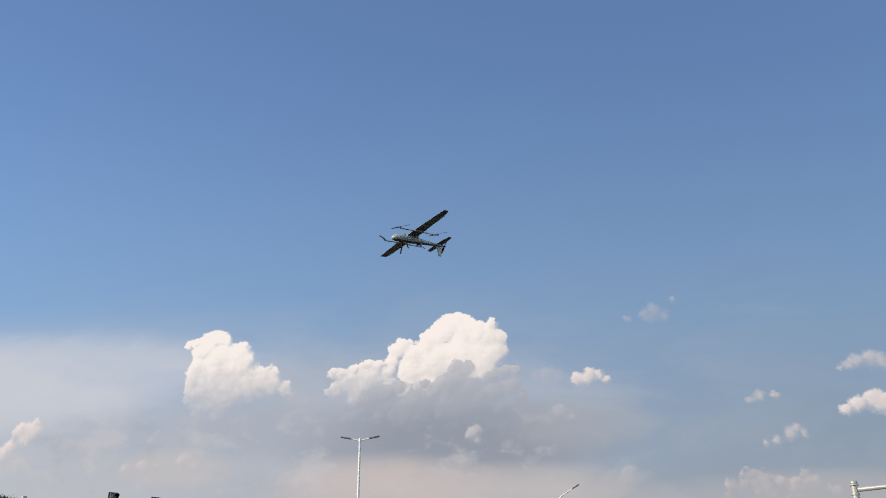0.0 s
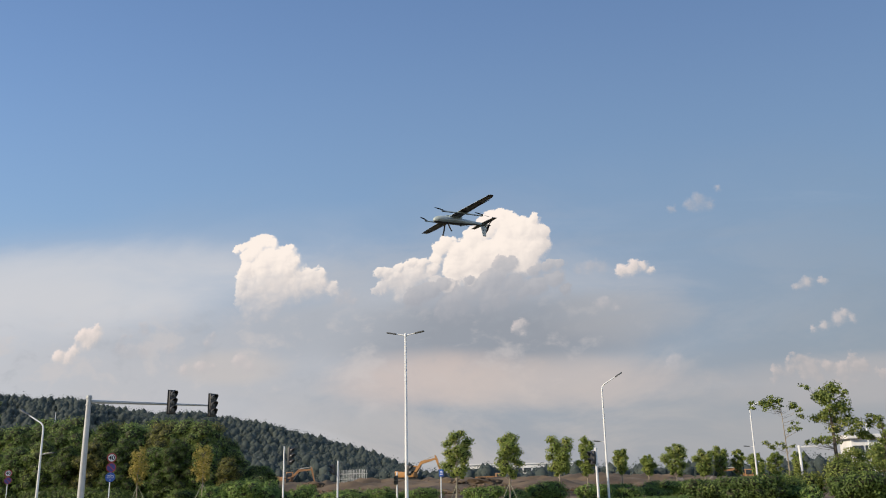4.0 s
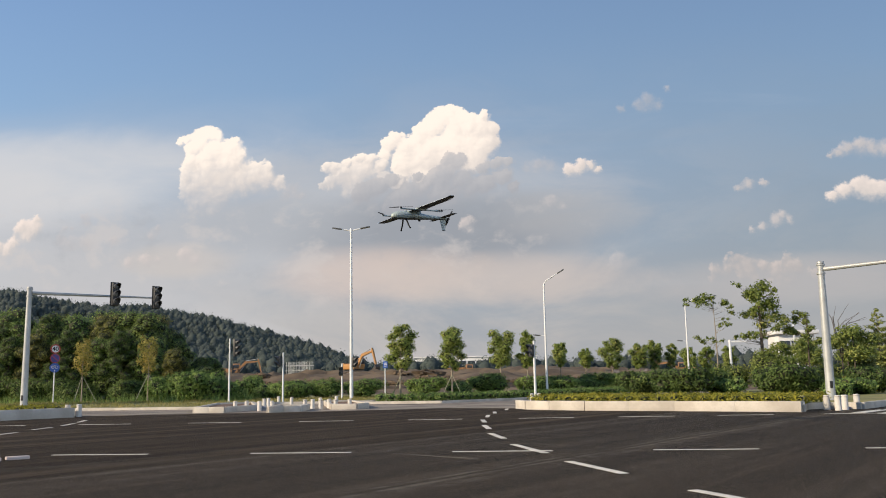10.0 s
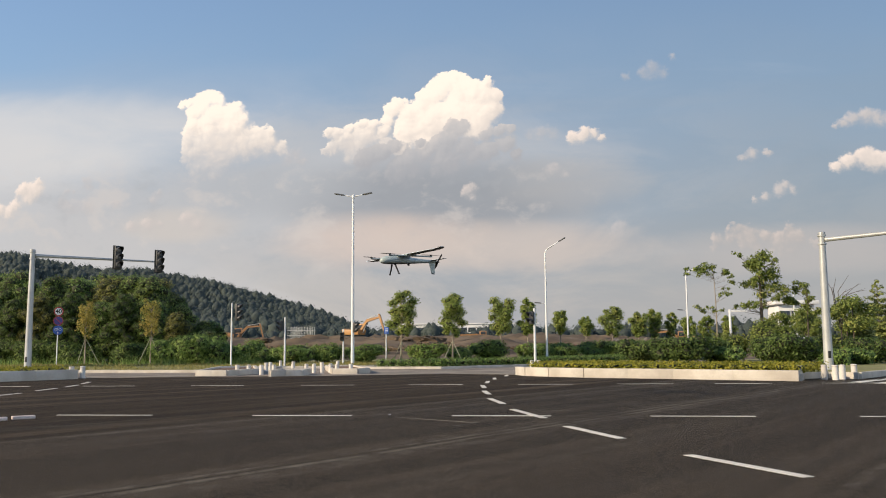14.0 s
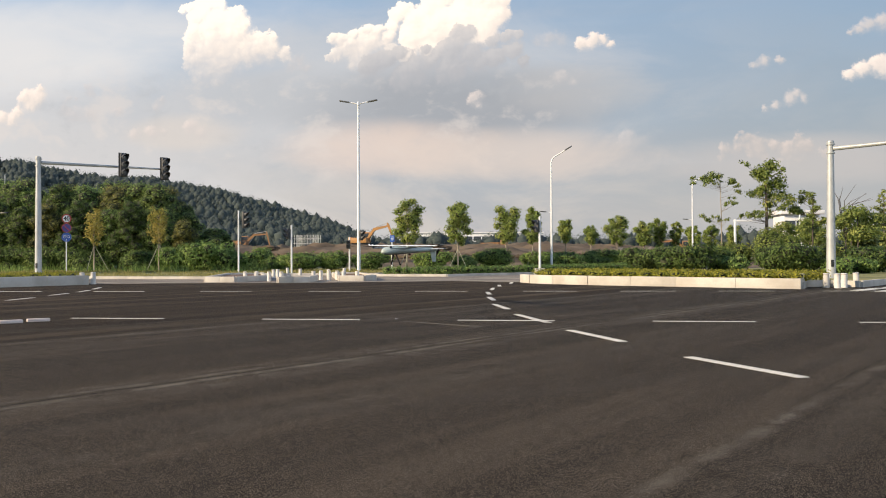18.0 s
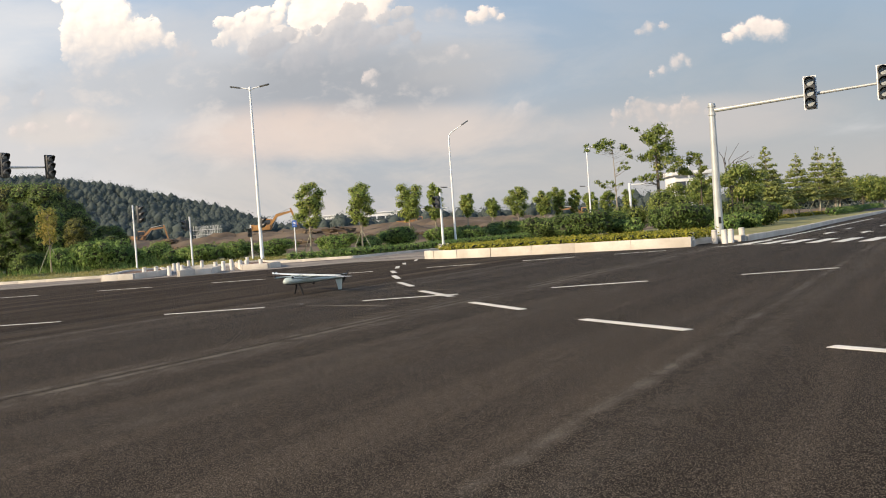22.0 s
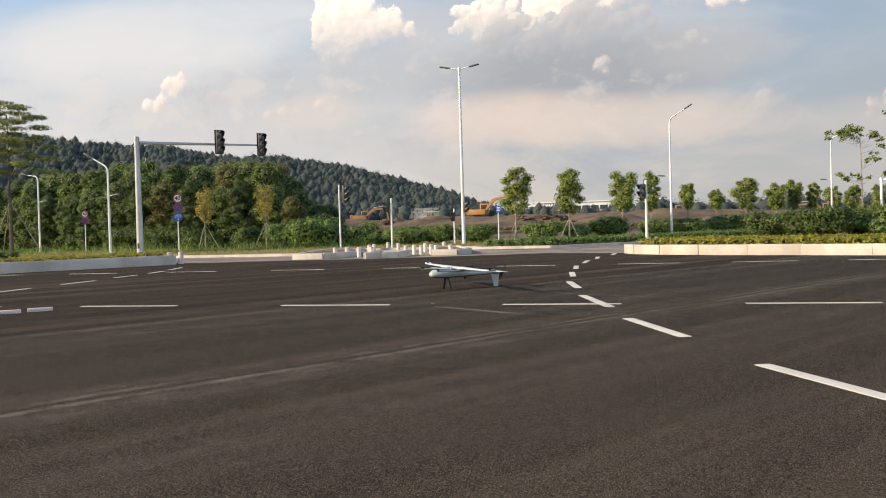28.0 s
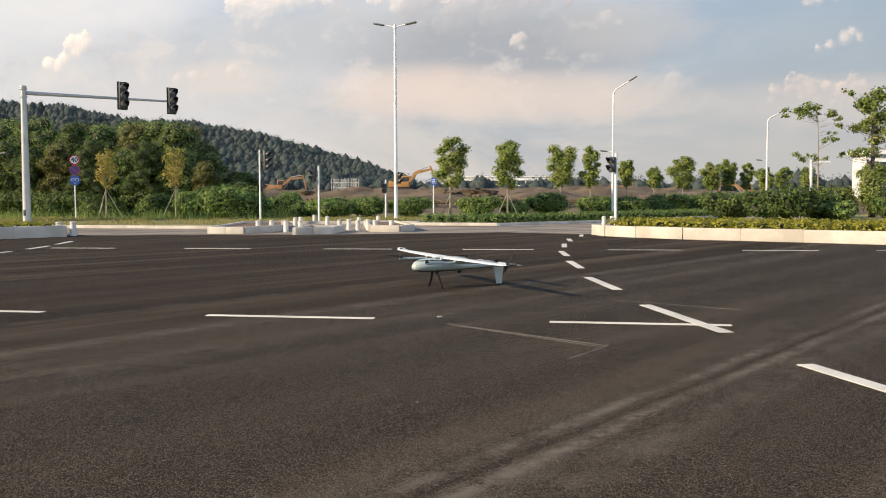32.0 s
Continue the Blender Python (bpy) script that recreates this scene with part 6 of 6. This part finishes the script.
building("long white building with bands of windows behind the trees", pose(-33, 424, 0, 0, 0, 3), 66, 20, 11.9, 2, 16)
building("white flat-roofed building behind the island trees", pose(32.9, 113, 0, 0, 0, 4), 4.3, 4, 6.2, 2, 3)
building("small white site hut on the bare earth", pose(-15.8, 196, 1.9, 0, 0, 0), 3.3, 2.6, 1.25, 1, 2)
gantry = thing("road_gantry", "white steel post with a short arm behind the trees", "gantry", pose(24.5, 108, 0))
part("post", Geo().tube((0, 0, 0), (0, 0, 5.5), 0.16, 0.16, 10), WHITE_PAINT, gantry)
part("beam", Geo().box((0.9, 0, 5.3), (2.2, 0.2, 0.2), 0.03), WHITE_PAINT, gantry)
tower = thing("radio_tower", "slim white radio tower on the hillside", "tower", pose(-196, 300, 12))
part("mast", Geo().pipe([(0, 0, 0), (0, 0, 12), (0, 0, 15), (0, 0, 20)], [0.4, 0.3, 0.18, 0.08], 8), WHITE_PAINT, tower)
part("platform", Geo().tube((0, 0, 13), (0, 0, 15.4), 0.65, 0.65, 10), WHITE_PAINT, tower)


# ---- the aircraft: x runs back from the nose, y to its left ----
def airfoil(chord, thick, n=12):
    out = []
    for k in range(2 * n):
        a = math.pi * k / n
        x = 0.5 + 0.5 * math.cos(a)
        t = thick * 2.2 * (0.2969 * math.sqrt(x) - 0.126 * x - 0.3516 * x * x + 0.2843 * x ** 3 - 0.1015 * x ** 4) * 1.7
        camber = 0.25 * thick * math.sin(math.pi * x)
        out.append((x * chord, (t if math.sin(a) >= 0 else -t * 0.7) + camber))
    return out


def wing_panel(stations, vertical=False):
    """Stations along a wing: (span position, x of the leading edge, z, chord, thickness)."""
    rings = []
    for y, x, z, chord, thick in stations:
        rings.append([(x + u, y, z + w) if not vertical else (x + u, w, y) for u, w in airfoil(chord, thick)])
    return Geo().loft(rings)


craft = thing("drone", "pale green fixed-wing drone with four lift rotors", "drone aircraft")
rings = []
for x, z, ry, rz in ((0.025, -0.012, 0.006, 0.006), (0.036, -0.012, 0.042, 0.042), (0.07, -0.008, 0.076, 0.076), (0.14, 0.0, 0.106, 0.103), (0.26, 0.006, 0.122, 0.118), (0.45, 0.010, 0.125, 0.120), (0.65, 0.014, 0.118, 0.112), (0.85, 0.012, 0.098, 0.092), (1.05, 0.010, 0.074, 0.072), (1.25, 0.010, 0.056, 0.055), (1.42, 0.010, 0.048, 0.047), (1.55, 0.010, 0.036, 0.036), (1.585, 0.010, 0.02, 0.02)):
    rings.append([(x, ry * math.cos(k * math.pi / 12), z + rz * math.sin(k * math.pi / 12) * (0.96 if k < 12 else 0.80)) for k in range(24)])
hull = part("fuselage", Geo().loft(rings), HULL, craft)
part("camera_pod", Geo().ball((0.80, 0, -0.088), (0.035, 0.022, 0.022), 0, 2), CARBON, hull)
part("hatch", Geo().box((0.52, 0, 0.128), (0.30, 0.11, 0.012), 0.005), HULL, hull)
part("wing_saddle", Geo().box((0.63, 0, 0.112), (0.36, 0.20, 0.05), 0.02), HULL, hull)
for s in (-1, 1):
    w = part("wing", wing_panel([(0.0, 0.47, 0.118, 0.30, 0.048), (0.55 * s, 0.475, 0.121, 0.285, 0.044), (1.2 * s, 0.50, 0.126, 0.235, 0.036), (1.80 * s, 0.53, 0.131, 0.185, 0.026)]), WING_SKIN, craft, "long tapered pale green wing")
    part("wing_tip", wing_panel([(1.80 * s, 0.53, 0.131, 0.185, 0.022), (1.88 * s, 0.545, 0.140, 0.165, 0.020), (1.935 * s, 0.575, 0.163, 0.12, 0.014)]), WING_SKIN, w)
    part("aileron", Geo().box((0.735, 1.25 * s, 0.126), (0.012, 0.9, 0.006), 0.002), CARBON, w)
    part("tip_light", Geo().box((0.60, 1.84 * s, 0.160), (0.05, 0.02, 0.02), 0.006), CARBON, w)
    part("tailplane", wing_panel([(0.0, 1.37, 0.035, 0.19, 0.022), (0.35 * s, 1.385, 0.037, 0.16, 0.018), (0.62 * s, 1.42, 0.040, 0.11, 0.012)]), WING_SKIN, craft, "pale green tailplane half")
    b = part("rotor_boom", Geo().pipe([(0.02, 0.50 * s, 0.080), (0.05, 0.50 * s, 0.080), (0.6, 0.50 * s, 0.086), (1.15, 0.50 * s, 0.080), (1.18, 0.50 * s, 0.080)], [0.010, 0.018, 0.019, 0.017, 0.008], 12), HULL, craft, "slim rotor boom under the wing")
    part("boom_clamp", Geo().box((0.60, 0.50 * s, 0.102), (0.26, 0.06, 0.045), 0.015), HULL, b)
    leg = part("landing_leg", Geo().pipe([(0.39, 0.085 * s, -0.085), (0.405, 0.16 * s, -0.21), (0.41, 0.239 * s, -0.318)], [0.022, 0.019, 0.016], 10), CARBON, craft, "black carbon landing leg")
    part("foot", Geo().tube((0.395, 0.239 * s, -0.316), (0.43, 0.243 * s, -0.322), 0.018, 0.018, 10), CARBON, leg)
for ob in list(craft.children):
    if ob.name.split(".")[0] in ("wing", "tailplane", "fuselage", "rotor_boom"):
        for one in [ob] + [c for c in ob.children if c.name.startswith("wing_tip")]:
            outward = bmesh.new()
            outward.from_mesh(one.data)
            bmesh.ops.recalc_face_normals(outward, faces=outward.faces[:])
            outward.to_mesh(one.data)
            outward.free()
            # faces that point down are coloured dark to imitate their shade
            one.data.materials.append(SHADED_BELLY)
            limit = -0.72
            for f in one.data.polygons:
                if f.normal.z < limit:
                    f.material_index = 1
part("ventral_fin", wing_panel([(0.0, 1.36, 0, 0.20, 0.026), (-0.15, 1.405, 0, 0.135, 0.022), (-0.292, 1.44, 0, 0.092, 0.018)], True), HULL, craft, "pale green tail fin pointing down")
part("tail_skid", Geo().tube((1.44, 0, -0.29), (1.53, 0, -0.295), 0.010, 0.010, 8), CARBON, craft)


def blades(radius, chord, thick, axis):
    """A two-bladed propeller with a hub."""
    g = Geo()
    for s in (-1, 1):
        rings = []
        for r, c, tw in ((0.02, 0.35, 30), (0.2, 0.8, 24), (0.45, 1.0, 16), (0.75, 0.85, 10), (1.0, 0.35, 6)):
            ring = []
            for k in range(8):
                a = 2 * math.pi * k / 8
                u, w = math.cos(a) * chord * c * 0.5, math.sin(a) * thick * 0.5
                t = radians(tw * s)
                u, w = u * math.cos(t) - w * math.sin(t), u * math.sin(t) + w * math.cos(t)
                p = (s * r * radius, u, w)
                ring.append(p if axis == "z" else (p[2], p[1], p[0]))
            rings.append(ring)
        g.loft(rings)
    if axis == "z":
        g.pipe([(0, 0, -0.012), (0, 0, -0.004), (0, 0, 0.008), (0, 0, 0.014)], [0.018, 0.022, 0.020, 0.008], 14)
    else:
        g.pipe([(-0.02, 0, 0), (0.01, 0, 0), (0.05, 0, 0)], [0.028, 0.028, 0.006], 14)
    return g


ROTORS = []
for x in (0.045, 1.155):
    for s in (-1, 1):
        part("rotor_motor", Geo().tube((x, 0.50 * s, 0.088), (x, 0.50 * s, 0.106), 0.028, 0.025, 14), CARBON, craft)
        r = part("rotor", blades(0.29, 0.046, 0.006, "z"), CARBON, craft, "black two-bladed lift rotor")
        ROTORS.append((r, (x, 0.50 * s, 0.116), 37 if s > 0 else 122))
pusher = part("pusher_propeller", blades(0.265, 0.095, 0.022, "x"), CARBON, craft, "black two-bladed pusher propeller")
pusher.matrix_basis = pose(1.625, 0, 0.010, 52, 0, 0)

# ---- kerb stones last ----
kerb_run(island, ISLAND_FRONT, 0.38, 0.30, 2.4)
kerb_run(island, [ISLAND_FRONT[-1], (11.7, 34.6), (12.6, 35.3), ISLAND_SIDE[0]], 0.24, 0.16, 1.0)
kerb_run(island, ISLAND_SIDE[:4], 0.24, 0.20, 1.3)
kerb_run(planter, LEFT_SIDE, 0.42, 0.28, 1.9)
kerb_run(planter, [(-24.6, 37.3), (-20.5, 38.6), (-18.45, 36.7)], 0.40, 0.26, 1.2)
kerb_run(verge, VERGE_EDGE[1:11], 0.15, 0.16, 1.6)


# ---- what moves ----
FLIGHT = [
    (0.0, -2.35, 21.61, 10.57, 34.9, -0.6, 1.5),
    (0.5, -2.38, 21.78, 10.23, 34.9, -0.6, 1.5),
    (1.0, -2.39, 21.97, 9.89, 34.9, -0.5, 1.5),
    (1.5, -2.3, 21.76, 9.44, 35.0, -0.5, 1.5),
    (2.0, -2.16, 21.41, 9.05, 35.0, -0.4, 1.6),
    (2.5, -2.12, 21.18, 8.71, 35.0, -0.4, 1.6),
    (3.0, -2.07, 20.96, 8.4, 35.1, -0.3, 1.6),
    (3.5, -2.05, 20.94, 8.15, 35.2, -0.3, 1.6),
    (4.0, -2.03, 20.99, 7.95, 35.4, -0.3, 1.7),
    (4.5, -1.98, 20.98, 7.73, 35.5, -0.2, 1.7),
    (6.5, -1.86, 21.11, 6.92, 36.1, -0.1, 1.8),
    (7.0, -1.84, 21.1, 6.71, 36.2, -0.0, 1.8),
    (7.5, -1.72, 21.04, 6.47, 36.1, -0.1, 1.5),
    (8.0, -1.65, 20.98, 6.27, 36.0, -0.3, 1.2),
    (8.5, -1.59, 20.92, 6.05, 35.9, -0.4, 1.0),
    (9.0, -1.55, 20.86, 5.79, 35.8, -0.5, 0.7),
    (9.5, -1.59, 20.8, 5.57, 35.7, -0.6, 0.4),
    (10.0, -1.62, 20.73, 5.31, 35.6, -0.7, 0.1),
    (10.5, -1.67, 20.72, 5.06, 35.8, -0.7, 0.3),
    (11.0, -1.72, 20.7, 4.82, 35.9, -0.7, 0.4),
    (11.5, -1.81, 20.68, 4.58, 36.1, -0.7, 0.5),
    (12.0, -1.83, 20.66, 4.33, 36.2, -0.8, 0.6),
    (12.5, -1.9, 20.64, 4.08, 36.3, -0.8, 0.8),
    (13.0, -1.91, 20.62, 3.85, 36.5, -0.8, 0.9),
    (13.5, -1.92, 20.61, 3.61, 36.5, -0.7, 0.6),
    (14.0, -1.93, 20.6, 3.37, 36.5, -0.7, 0.2),
    (14.5, -1.96, 20.59, 3.14, 36.6, -0.7, -0.1),
    (15.0, -1.96, 20.58, 2.9, 36.6, -0.6, -0.4),
    (15.5, -1.95, 20.61, 2.64, 36.5, -0.7, -0.2),
    (17.5, -2.0, 20.74, 1.63, 36.2, -1.0, 0.6),
    (18.0, -2.09, 20.78, 1.35, 36.1, -1.1, 0.8),
    (19, -2.03, 20.49, 0.91, 36.2, -1.2, 0.2),
    (19.5, -2.18, 20.34, 0.7, 36.2, -1.2, -0.1),
    (20.0, -2.0, 20.19, 0.46, 36.2, -1.2, -0.3),
    (20.5, -2.01, 20.05, 0.38, 35.3, 0.0, 0.0),
    (21.0, -1.97, 19.9, 0.33, 34.3, 1.2, 0.4),
    (32.0, -1.97, 19.9, 0.33, 34.3, 1.2, 0.4),
]


def motions():
    walk(craft, [(t, pose(x, y, z, roll, pitch, yaw)) for t, x, y, z, yaw, pitch, roll in FLIGHT])
    for k, (rotor, place, rest) in enumerate(ROTORS):
        rows, turn = [], rest
        for i in range(321):
            t = i / 10
            rows.append((t, pose(*place, 0, 0, turn)))
            if 4.1 <= t < 20.6:
                turn += (67 if k % 2 else -71)
            elif t < 4.1:
                turn += (9 if k % 2 else -7)
        walk(rotor, rows)
    walk(truck, [(t, pose(x, 150, z)) for t, x, z in ((0, -19.3, 1.85), (4, -16.2, 1.85), (9, -12.4, 1.9), (12, -10.4, 1.9), (15, -8.9, 1.95), (19, -6.1, 1.95), (24, -3.2, 1.95), (26, -0.6, 2.0), (29, 2.4, 2.0), (32, 5.4, 2.0))])
    walk(busy_house, [(t, pose(0, 0, 0, 0, 0, a)) for t, a in ((0, -8), (8, -25), (12, -55), (14, -25), (16, -6), (17.7, -2), (18.6, -55), (19.4, -82), (20.4, -60), (21.2, -14), (23, 4), (26, -30), (28, -8), (30, -4), (32, 2))])


motions()
